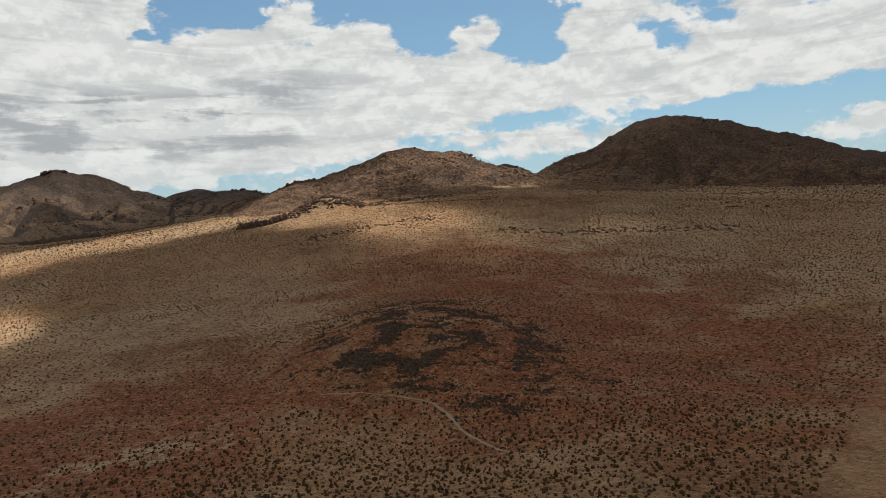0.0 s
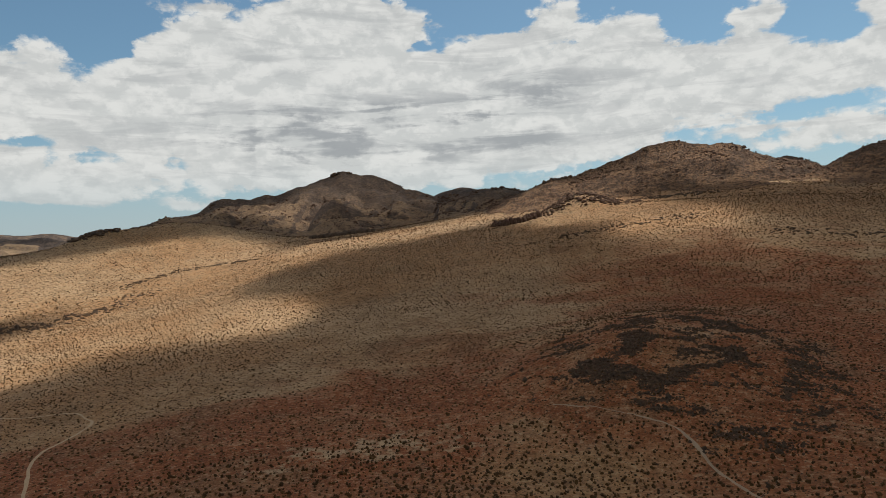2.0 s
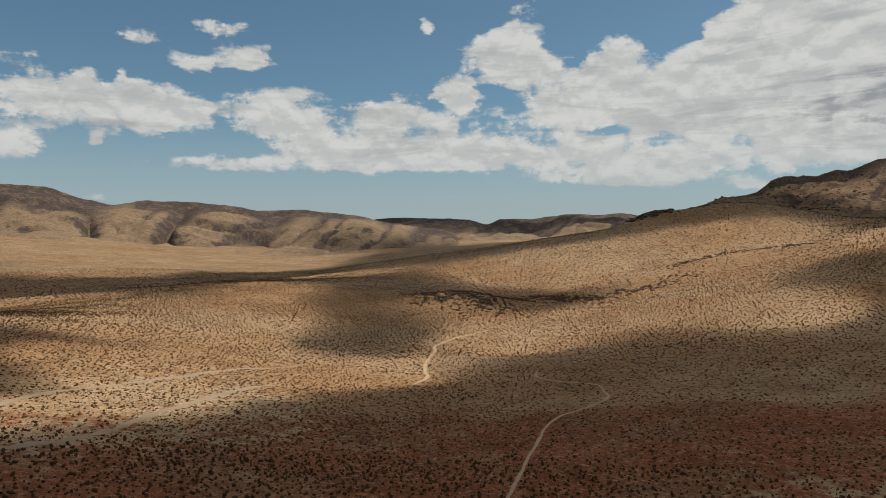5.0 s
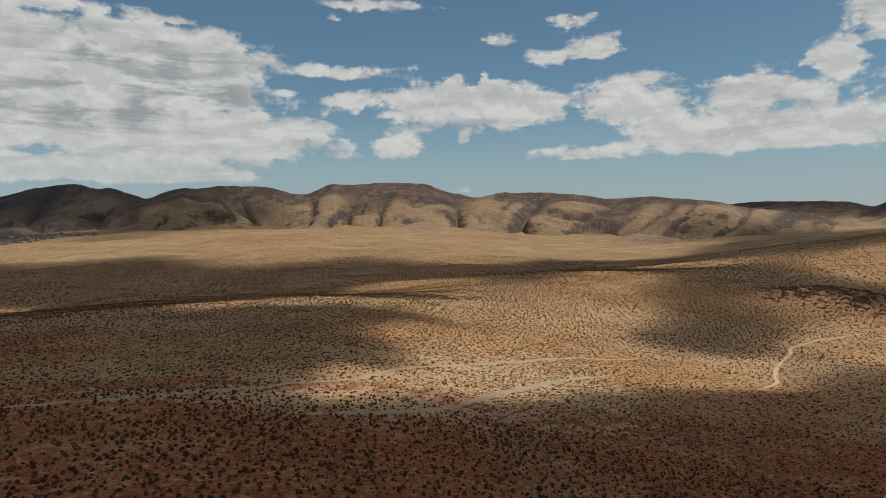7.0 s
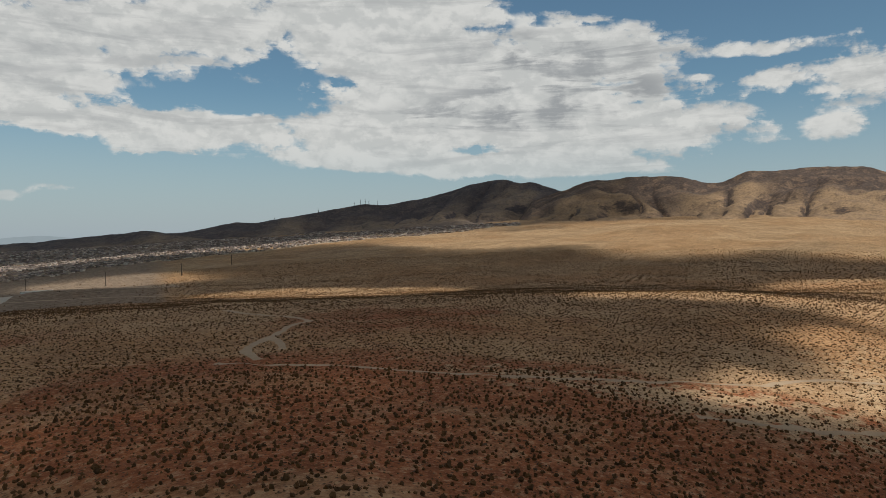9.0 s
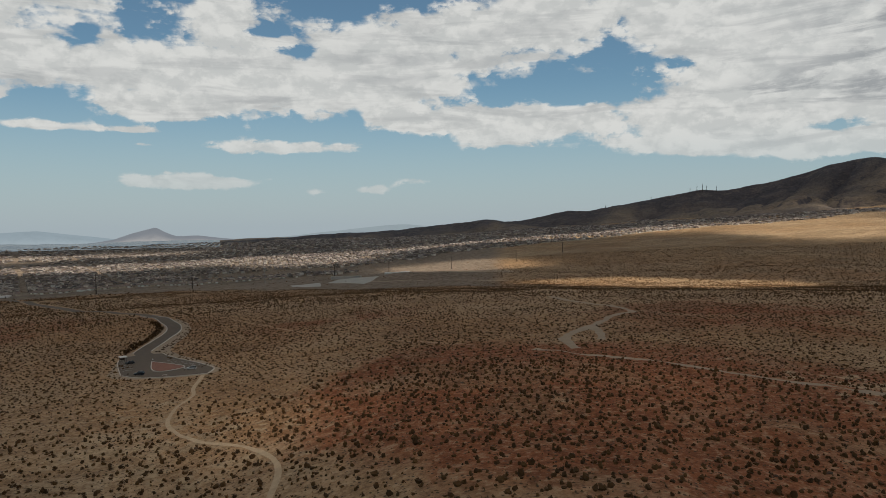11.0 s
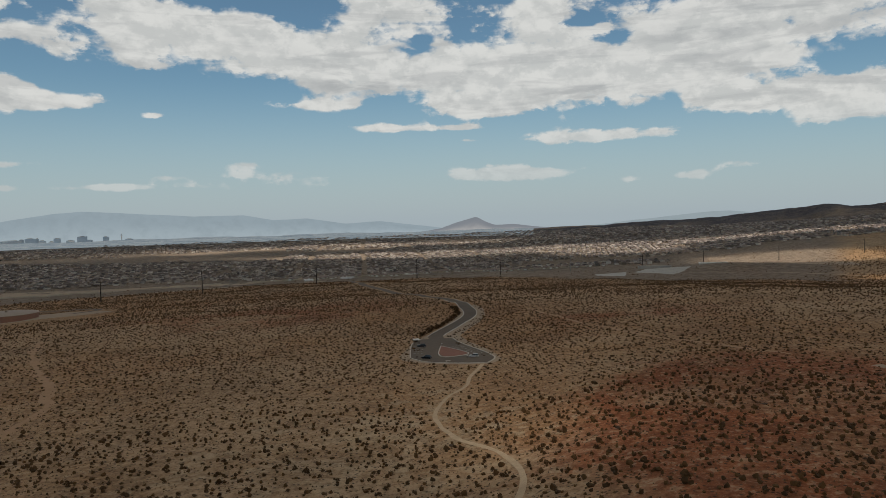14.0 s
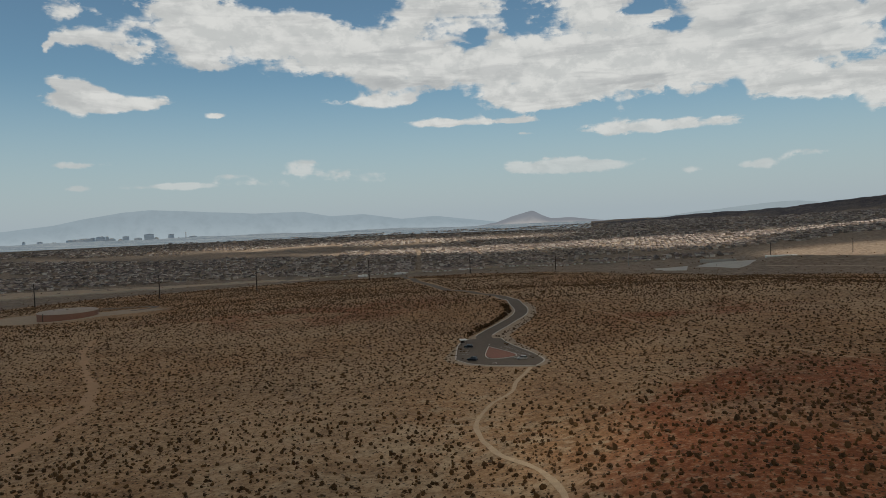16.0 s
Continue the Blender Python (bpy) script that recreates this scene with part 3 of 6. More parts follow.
def ribbon(name, points, width, mat, lift=0.05, step=3.0, ragged=0.0, clear=1.0, across=4):
    """A track that lies on the land."""
    p = line_points(points, step)
    t = np.gradient(p, axis=0)
    t /= np.linalg.norm(t, axis=1)[:, None] + 1e-9
    n = np.stack([-t[:, 1], t[:, 0]], 1)
    w = width * (1 + ragged * grain(p[:, 0], p[:, 1], 9, 5)) * 0.5
    w2 = width * (1 + ragged * grain(p[:, 0], p[:, 1], 7, 8)) * 0.5
    s = np.linspace(-1, 1, across)
    q = p[:, None] + n[:, None] * np.where(s < 0, s * w[:, None], s * w2[:, None])[..., None]
    z = land(q[..., 0], q[..., 1]) + lift
    me = raw(name, np.concatenate([q, z[..., None]], -1).reshape(-1, 3), sheet_faces(len(p), across)[:, ::-1], mat, True)
    CLEAR.append((p, width * 0.5 * clear))
    return new(name, me)


# ---- the land ----
RED_SPOTS, STONY_SPOTS, PALE_SPOTS = [], [], []


def spot(where, bearing, distance, along, across, weight=1.0):
    where.append((*polar(bearing, distance), along, across, radians(bearing), weight))


def spots(where, x, y):
    out = np.zeros_like(x)
    for sx, sy, along, across, turn, weight in where:
        u = -(x - sx) * math.sin(turn) + (y - sy) * math.cos(turn)
        v = (x - sx) * math.cos(turn) + (y - sy) * math.sin(turn)
        out += weight * np.exp(-((u / along) ** 2) - (v / across) ** 2)
    return out


spot(RED_SPOTS, 165, 330, 200, 156, 0.9)
spot(RED_SPOTS, -178, 600, 200, 169, 0.5)
spot(RED_SPOTS, -150, 330, 90, 90, 0.6)
spot(RED_SPOTS, -160, 560, 170, 130, 0.25)
spot(RED_SPOTS, 168, 620, 160, 150, 0.22)
spot(RED_SPOTS, -122, 260, 75, 117, 1.5)
spot(RED_SPOTS, -85, 190, 62, 117, 1.5)
spot(RED_SPOTS, -44, 190, 80, 110, 0.8)
spot(RED_SPOTS, -28, 215, 80, 58, 0.9)
spot(RED_SPOTS, -48, 430, 110, 110, 0.8)
spot(RED_SPOTS, -105, 210, 50, 90, 0.9)
spot(RED_SPOTS, -62, 200, 50, 70, 0.8)
# Red soil; the next four also deepen the foreground shade in colour.
spot(RED_SPOTS, -72, 150, 45, 120, 1.5)
spot(RED_SPOTS, -96, 165, 48, 110, 1.5)
spot(RED_SPOTS, -118, 195, 60, 80, 1.0)
spot(RED_SPOTS, -33, 185, 60, 50, 0.5)
spot(RED_SPOTS, -140, 240, 60, 80, 0.5)
spot(RED_SPOTS, 14, 560, 110, 160, 0.6)
spot(RED_SPOTS, -14, 440, 90, 70, 0.6)
spot(STONY_SPOTS, -176, 330, 75, 72, 1.15)
spot(STONY_SPOTS, -168, 300, 40, 40, 0.2)
spot(STONY_SPOTS, 178, 290, 40, 40, 0.3)
spot(STONY_SPOTS, 178, 225, 28, 14, 0.9)
spot(STONY_SPOTS, 170, 265, 18, 60, 0.5)
spot(STONY_SPOTS, -113.3, 850, 50, 56, 1.9)
spot(STONY_SPOTS, -122, 905, 32, 60, 1.5)
spot(STONY_SPOTS, -167.3, 1000, 45, 55, 1.0)
spot(STONY_SPOTS, -164, 800, 30, 60, 0.5)
spot(STONY_SPOTS, -178, 830, 30, 80, 0.45)
spot(STONY_SPOTS, 165, 720, 30, 120, 0.4)
spot(STONY_SPOTS, -128.8, 1480, 50, 50, 0.7)
spot(STONY_SPOTS, -40, 330, 20, 50, 0.4)
spot(STONY_SPOTS, 160, 900, 60, 140, 0.5)
spot(PALE_SPOTS, -70, 235, 34, 110, 0.75)
spot(PALE_SPOTS, -92, 330, 80, 90, 0.6)
spot(PALE_SPOTS, -148, 235, 30, 60, 0.6)
# Most of these pale the soil colour where the sun gaps fall, to look sunlit.
spot(PALE_SPOTS, 6, 205, 90, 75, 0.6)
spot(PALE_SPOTS, -65, 2300, 500, 700, 0.35)
spot(PALE_SPOTS, -118, 620, 160, 160, 0.35)
spot(PALE_SPOTS, -128, 1100, 350, 300, 0.4)
spot(PALE_SPOTS, -90, 500, 160, 120, 0.4)
spot(PALE_SPOTS, -152, 1000, 120, 150, 0.4)
spot(PALE_SPOTS, -26, 1230, 90, 160, 0.7)


def banding(x, y):
    wx, wy = x + 8 * fractal(x, y, 31, 3, 95), y + 7 * fractal(x, y, 27, 3, 97)
    return 0.72 * fractal(wx * 0.5 + wy * 0.1, wy * 1.05 - wx * 0.12, 6.5, 4, 91) + 0.24 * fractal(x, y, 26, 3, 93)


def graded(x, y):
    """Bare graded ground beyond the shrubs: the road corridor and building lots."""
    d, az = np.hypot(x, y), np.degrees(np.arctan2(-x, y))
    near = 1010 + 120 * np.sin(np.radians(az * 5)) - 3.5 * np.clip(-az, 0, 30)
    return np.clip((d - near) / 60, 0, 1) * np.clip((az + 31) / 5, 0, 1) * np.clip((60 - az) / 8, 0, 1)


def build_ground():
    az = np.radians(np.r_[np.arange(-214, 42, 0.4), np.arange(42, 146, 2.0)])
    d = np.r_[np.exp(np.linspace(np.log(6), np.log(90), 30))[:-1], np.exp(np.linspace(np.log(90), np.log(1300), 310)), np.exp(np.linspace(np.log(1300), np.log(4870), 90))[1:]]
    x, y = -np.sin(az)[None] * d[:, None], np.cos(az)[None] * d[:, None]
    z = land(x, y)
    verts = np.concatenate([np.stack([x, y, z], -1).reshape(-1, 3), [[0, 0, height(0, 0)]]])
    faces = sheet_faces(len(d), len(az), True)[:, ::-1]
    me = raw("ground", verts, faces, SOIL, True)
    pad = lambda v: np.r_[v.ravel(), 0]
    layer(me, "red", pad(spots(RED_SPOTS, x, y)))
    stony = np.minimum(spots(STONY_SPOTS, x, y), 1.6)
    layer(me, "stony", pad(np.clip(stony * (0.25 + 0.95 * banding(x, y)), 0, 1.2)))
    layer(me, "pale", pad(spots(PALE_SPOTS, x, y)))
    layer(me, "graded", pad(graded(x, y)))
    layer(me, "far", pad(np.clip((d[:, None] - 480) / 1320, 0, 1) * np.ones_like(x)))
    core = raw("ground_core", [(6.2 * -math.sin(a), 6.2 * math.cos(a), height(6.2 * -math.sin(a), 6.2 * math.cos(a)) - 0.02) for a in np.linspace(0, 2 * math.pi, 48, endpoint=False)], [list(range(48))], SOIL)
    ob = tagged(new("ground", me), "rolling desert ground of tan, ochre and reddish gravel with stony patches", "desert ground", kind="structure")
    tagged(put("ground_core", core, ob), "gravel under the flight path")
    return ob


build_ground()


HILL_FACES, RIDGE = [], []


def hill(name, label, crest, far, foot, mat, seed, spur=140.0, rough=1.0, lean=1.25, step=0.09, deep=64, group="", sink=6.0, flat=0.0, cut=0.42, knolls=0.1, bare=0.18, veins=-0.25):
    """A ridge: its crest as (bearing, degrees over the flight level) seen from the middle of the flight, with spurs and gullies."""
    crest = sorted(crest)
    ba, be = np.array([c[0] for c in crest], float), np.array([c[1] for c in crest], float)
    az = np.arange(ba[0], ba[-1] + step, step)
    el = blurred(np.interp(az, ba, be)[None], 3.5, 1, False)[0]
    arc = np.radians(az) * far
    el = el + np.degrees(rough * fractal(arc, arc * 0 + 2 * seed, spur * 0.13, 3, seed + 40) * 0.008 * spur / far)
    el = el + np.degrees(rough * (fractal(arc, arc * 0 + seed, spur * 0.5, 5, seed) * 0.03 * spur) / far) * 0.55
    reach = far * (1 + 0.05 * grain(arc, arc * 0 + 3.3 * seed, spur * 3, seed))
    top = EYE + reach * np.tan(np.radians(el))
    v = np.linspace(0, 1, deep)
    back = np.linspace(0, 1, 14)[1:]
    d = np.concatenate([foot + (reach[None] - foot) * v[:, None], reach[None] + (far * 0.16) * back[:, None]])
    x, y = -np.sin(np.radians(az))[None] * d, np.cos(np.radians(az))[None] * d
    base = land(x, y) - sink
    rise = np.maximum(top[None] - base[0][None], 0)
    shape = np.concatenate([np.repeat((v**lean)[:, None], len(az), 1), np.repeat((1 - back**1.4)[:, None], len(az), 1)])
    vv = np.concatenate([v, np.ones(13)])[:, None] * np.ones_like(x)
    bend = spur * 0.55 * grain(x, y, spur * 2.2, seed + 9)
    run = arc[None] + bend + 0.25 * (d - foot)
    gully = 1 - np.abs(grain(run, d * 0.22, spur, seed + 1))
    gully2 = 1 - np.abs(grain(run, d * 0.4, spur * 0.4, seed + 2))
    swell = fractal(x, y, spur * 1.1, 3, seed + 6) * np.clip(vv * (1 - vv) * 4, 0, 1) ** 0.7
    cutting = np.sin(np.pi * np.clip(vv, 0, 1) ** 0.8) ** 0.8
    z = base[0][None] * (1 - shape) + (base[0][None] + rise) * shape
    z = z - rise * cut * cutting * (0.7 * (gully**2 - 0.25) + 0.3 * (gully2**2 - 0.3)) * np.clip(vv * 3, 0, 1)
    z = z + rise * knolls * swell
    z = z + rough * 0.022 * spur * fractal(x, y, spur * 0.3, 5, seed + 4) * np.clip(vv * (1 - vv) * 4, 0.05, 1)
    ends = np.clip(np.minimum(az - az[0], az[-1] - az) / max(1.0, flat or 1.5), 0, 1)
    z = z * ends[None] + (base - 25) * (1 - ends[None])
    z[len(v):] = np.minimum(z[len(v):], top[None] - 0.5)
    me = raw(name, np.stack([x, y, z], -1).reshape(-1, 3), sheet_faces(len(d), len(az))[:, ::-1], mat, True)
    layer(me, "rocky", np.clip(shape * 1.15 - bare + veins * (0.6 * gully + 0.4 * gully2 - 0.55), 0, 1))
    if far == 4250:
        RIDGE.append((x[:34], y[:34], z[:34], np.repeat(az[None], 34, 0)))
    if far < 2600:
        HILL_FACES.append(np.stack([x, y, z], -1)[: len(v)].reshape(-1, 3))
    return tagged(new(name, me), label, "hill", group)


hill("hill", "broad dark-brown rocky hill under cloud shade", [(138, 2.2), (144, 3.6), (150.6, 4.65), (154.6, 5.75), (156.4, 6.5), (159, 7.55), (161.7, 8.1), (164.8, 8.64), (166.3, 8.56), (167.6, 8.1), (170.3, 6.76), (172.5, 6.2), (174.9, 5.2), (178, 4.4), (182, 3.4)], 1900, 1080, DARK_HILL, 3, 190, 1.9, 1.1, 0.08, 130, cut=0.2, knolls=0.14)
hill("hill", "round brown hill with stony crest above tan slopes", [(172.5, 3.6), (174.9, 5.0), (177, 5.6), (178.5, 6.05), (180.7, 7.1), (183, 7.45), (185.1, 7.68), (187.2, 7.48), (189.5, 6.6), (193.2, 5.55), (195, 5.4), (196.5, 4.9), (199, 4.0), (202, 3.0)], 1480, 1080, DARK_HILL, 5, 120, 1.8, 1.0, 0.08, 120, cut=0.15, knolls=0.1, bare=0.5)
hill("hill", "low brown knob behind the saddle", [(174, 4.6), (176.5, 5.6), (177.6, 6.0), (179, 5.7), (182, 4.8)], 2500, 2000, DARK_HILL, 8, 120, 0.9, 1.1, 0.07, 30)
hill("hill", "dark peak with a rocky summit over tan foothills", [(-128, 1.6), (-131.5, 2.6), (-135.7, 3.4), (-137.7, 4.83), (-140.2, 4.75), (-142.7, 5.0), (-145.2, 5.95), (-146.9, 6.6), (-147.65, 7.0), (-148.3, 6.6), (-149.1, 6.36), (-150.5, 6.42), (-151.6, 5.75), (-153, 5.2), (-155, 4.75), (-158, 4.2), (-162, 3.4)], 2500, 1600, PEAK_ROCK, 12, 210, 1.6, 1.25, 0.08, 120, cut=0.36, knolls=0.2, bare=0.36, veins=1.1)
hill("hill", "low dark hills beside the saddle", [(-154, 3.6), (-156, 4.4), (-158.5, 4.8), (-160.3, 5.0), (-161.4, 4.9), (-162.8, 4.55), (-166, 4.2), (-170, 3.4)], 2000, 1350, PEAK_ROCK, 14, 110, 1.0, 1.1, 0.07, 40)
hill("hill", "pale distant dome between darker hills", [(-153, 3.6), (-155.6, 4.8), (-157.4, 5.22), (-158.4, 5.0), (-160, 4.6), (-163, 3.4)], 3300, 2700, RANGE_ROCK, 17, 140, 0.6, 1.1, 0.08, 30)
hill("hill", "long low range of flat-topped hills in the distance", [(-92, 1.0), (-96, 2.0), (-99.5, 2.75), (-102.2, 2.42), (-104.7, 2.45), (-105.8, 2.1), (-108, 2.24), (-110.5, 2.2), (-113.8, 2.05), (-115.4, 1.55), (-116.4, 2.05), (-119, 2.0), (-123, 2.42), (-124.3, 2.17), (-126.2, 2.38), (-128, 2.0), (-132, 1.6)], 4300, 3400, RANGE_ROCK, 21, 240, 0.8, 1.6, 0.06, 70, cut=0.38, knolls=0.2, bare=0.15, veins=1.2)
hill("mountain", "flat-topped mesa range with bare spurs and gullies", [(-56.5, 2.2), (-58.5, 2.7), (-60.4, 3.24), (-61.8, 3.92), (-62.8, 4.2), (-64.6, 4.05), (-65.7, 4.36), (-69.6, 4.24), (-71.5, 3.68), (-72.7, 3.7), (-74.5, 4.46), (-77.4, 4.5), (-82.1, 4.46), (-83.8, 3.78), (-86.5, 3.26), (-88.3, 3.55), (-91.7, 3.5), (-95.7, 3.16), (-96.4, 2.92), (-100, 2.9), (-104.6, 2.48), (-106.8, 2.0), (-110, 1.5), (-114, 0.8)], 3600, 2500, RANGE_ROCK, 25, 300, 0.8, 1.5, 0.1, 100, cut=0.42, knolls=0.16, bare=0.3, veins=1.5)
hill("mountain", "dark blue-brown mountain ridge falling towards the valley", [(-4, -1.15), (-5.7, -1.1), (-8.4, -1.05), (-11.5, -0.81), (-15.8, -0.6), (-20.6, -0.42), (-22, -0.22), (-23.7, -0.05), (-26.5, 0.2), (-28, 0.4), (-28.8, 0.15), (-30.2, 0.25), (-32.9, 0.79), (-34.3, 1.04), (-35.4, 0.87), (-37.6, 1.36), (-39.9, 1.62), (-44.1, 2.47), (-46, 2.25), (-50.6, 3.2), (-52.9, 3.9), (-55.6, 4.42), (-57, 4.0), (-58, 4.13), (-60.3, 3.28), (-63, 2.6), (-67, 1.5)], 4250, 3250, FAR_ROCK, 31, 330, 0.8, 1.5, 0.1, 95, cut=0.4, knolls=0.18, bare=0.2, veins=1.0)

# ---- clouds overhead, out of the picture, which shade most of the land ----
CLOUD_BASE = 2500.0
GAPS = []


def sun_gap(bearing, distance, along, across, weight=1.3):
    """A break in the clouds, named by where its sunlight falls."""
    spot(GAPS, bearing, distance, along, across, weight)


sun_gap(-84, 580, 70, 60, 0.71)
sun_gap(-89.3, 780, 90, 90, 0.60)
sun_gap(-98.8, 960, 120, 110, 0.80)
sun_gap(-85.8, 430, 50, 50, 0.82)
sun_gap(-97.8, 550, 70, 60, 0.89)
sun_gap(-88.4, 360, 40, 40, 0.50)
sun_gap(-96.6, 400, 50, 40, 0.93)
sun_gap(-91, 310, 40, 40, 0.92)
sun_gap(-91.7, 630, 80, 70, 0.57)
sun_gap(-66.8, 600, 70, 70, 0.47)
sun_gap(-73.6, 620, 70, 70, 0.79)
sun_gap(-82.6, 990, 120, 110, 0.88)
sun_gap(-59.1, 1540, 190, 170, -0.33)
sun_gap(-73.2, 1330, 160, 150, -0.30)
sun_gap(-96.5, 1590, 190, 170, -0.42)
sun_gap(-55.4, 1890, 230, 210, 0.58)
sun_gap(-77.7, 2260, 260, 240, -0.96)
sun_gap(-59.1, 2190, 260, 240, -0.88)
sun_gap(-98.2, 1840, 220, 200, 0.73)
sun_gap(-86.6, 1670, 200, 180, 0.64)
sun_gap(-68.5, 1710, 210, 190, 0.64)
sun_gap(-36.1, 1000, 120, 110, 0.84)
sun_gap(-49.9, 920, 110, 100, 0.57)
sun_gap(-80.1, 210, 40, 40, -0.26)
sun_gap(-73.7, 510, 60, 60, -0.39)
sun_gap(-79.6, 260, 40, 40, 0.75)
sun_gap(-116.2, 1230, 150, 140, 0.66)
sun_gap(-125.6, 1220, 150, 130, 0.47)
sun_gap(-134.9, 1220, 150, 130, 1.10)
sun_gap(-103.1, 1330, 160, 150, 0.74)
sun_gap(-95.3, 780, 90, 90, 0.45)
sun_gap(-107.2, 450, 50, 50, 0.54)
sun_gap(-111.7, 500, 60, 60, 0.68)
sun_gap(-118.7, 630, 80, 70, 0.64)
sun_gap(-123.4, 710, 90, 80, 0.67)
sun_gap(-130.4, 800, 100, 90, 0.73)
sun_gap(-137.5, 690, 80, 80, 0.69)
sun_gap(-142, 620, 70, 70, 0.59)
sun_gap(-135, 910, 110, 100, 0.74)
sun_gap(-130.3, 1080, 130, 120, 0.47)
sun_gap(-120.9, 1090, 130, 120, 0.60)
sun_gap(-101, 670, 80, 70, 0.47)
sun_gap(-114.4, 810, 100, 90, 0.52)
sun_gap(-152.2, 640, 80, 70, -0.34)
sun_gap(-101.1, 1090, 130, 120, -0.45)
sun_gap(-145.3, 1010, 120, 110, 0.70)
sun_gap(-152.8, 1100, 130, 120, 0.80)
sun_gap(-166.5, 940, 110, 100, 1.19)
sun_gap(-174.2, 780, 90, 90, 0.66)
sun_gap(-163.8, 1180, 140, 130, 0.84)
sun_gap(-179.1, 1260, 150, 140, 0.79)
sun_gap(-163.5, 820, 100, 90, -0.36)
sun_gap(176.9, 610, 70, 70, 0.32)
sun_gap(167.4, 700, 80, 80, 0.31)
sun_gap(24.6, 370, 40, 40, 0.30)
sun_gap(28.7, 220, 40, 40, 0.32)
sun_gap(-25.5, 1500, 180, 170, 0.96)
sun_gap(-13.4, 1930, 230, 210, 0.79)
sun_gap(-43.9, 900, 110, 100, 0.83)
sun_gap(-34.5, 1140, 140, 130, -0.39)
sun_gap(-7.6, 180, 40, 40, 0.38)
sun_gap(-9.9, 320, 40, 40, 0.33)
sun_gap(-149, 2300, 350, 320, 0.24)
sun_gap(-80, 2300, 480, 1000, 1.4)
sun_gap(-62, 2100, 200, 600, 1.3)
sun_gap(-38, 2350, 120, 500, 0.8)
sun_gap(-4, 2130, 130, 850, 1.5)
sun_gap(10, 2800, 200, 900, 0.7)
sun_gap(24, 2700, 160, 700, 0.3)
sun_gap(-54, 3500, 260, 260, 0.45)
sun_gap(-85, 3500, 600, 1500, 0.98)
sun_gap(-115, 3600, 500, 900, 0.8)
sun_gap(-142, 2100, 250, 300, 0.42)
sun_gap(-174, 1400, 200, 230, 0.35)
sun_gap(4, 270, 170, 75, 0.2)
sun_gap(-38, 210, 110, 70, 0.22)
sun_gap(-19, 1250, 130, 110, -0.6)
sun_gap(164, 1600, 350, 320, 0.32)


def build_clouds():
    shift = -CLOUD_BASE / math.tan(radians(SUN_HEIGHT))
    sx, sy = -math.sin(radians(SUN_BEARING)) * -shift, math.cos(radians(SUN_BEARING)) * -shift
    n, cell = 240, 41.0
    axis = (np.arange(n) - n / 2) * cell
    x, y = np.meshgrid(axis, axis, indexing="ij")
    gx, gy = x - sx, y - sy
    f = 0.62 + 0.10 * fractal(gx, gy, 620, 5, 41) + 0.10 * fractal(gx, gy, 150, 4, 47) - spots(GAPS, gx, gy)
    f = np.where(np.hypot(x, y) < 4900, f, -1)
    keep = f > 0
    thick = np.clip(f, 0, 1)
    up = CLOUD_BASE + 20 + 90 * thick**0.7 * (1 + 0.5 * fractal(x, y, 260, 4, 51))
    down = CLOUD_BASE - 30 * thick + 18 * fractal(x, y, 200, 3, 55)
    up = np.where(keep, np.maximum(up, down + 20), down)
    top = np.stack([x, y, up], -1).reshape(-1, 3)
    low = np.stack([x, y, down], -1).reshape(-1, 3)
    quads = sheet_faces(n, n)
    on = keep.ravel()[quads].all(1)
    quads = quads[on]
    me = raw("cloud", np.concatenate([top, low]), np.concatenate([quads, quads[:, ::-1] + n * n]), None, True)
    layer(me, "depth", np.r_[thick.ravel(), thick.ravel()])
    m = bpy.data.materials.new("cloud_vapour")
    m.use_nodes = True
    g = Graph(m.node_tree)
    d, t, mixed = g.add("ShaderNodeBsdfDiffuse"), g.add("ShaderNodeBsdfTranslucent"), g.add("ShaderNodeMixShader")
    white = g.mix(g.noise(metres(g), 0.004, 4), (0.80, 0.81, 0.83), (0.9, 0.9, 0.9))
    g.feed(d.inputs["Color"], white)
    g.feed(t.inputs["Color"], g.mix(1.0, white, (0.82, 0.765, 0.69), "MULTIPLY"))
    mixed.inputs[0].default_value = 0.38
    g.feed(mixed.inputs[1], d.outputs[0])
    g.feed(mixed.inputs[2], t.outputs[0])
    thin, edge = g.add("ShaderNodeBsdfTransparent"), g.add("ShaderNodeMixShader")
    g.feed(edge.inputs[0], g.ramp(g.add("ShaderNodeAttribute", attribute_name="depth").outputs["Fac"], 0.0, 0.6, 0.1, 0.97))
    g.feed(edge.inputs[1], thin.outputs[0])
    g.feed(edge.inputs[2], mixed.outputs[0])
    g.feed(g.add("ShaderNodeOutputMaterial").inputs["Surface"], edge.outputs[0])
    me.materials.append(m)
    tagged(new("clouds", me), "broken grey-white cumulus drifting high over the desert", "clouds", kind="stuff")


build_clouds()


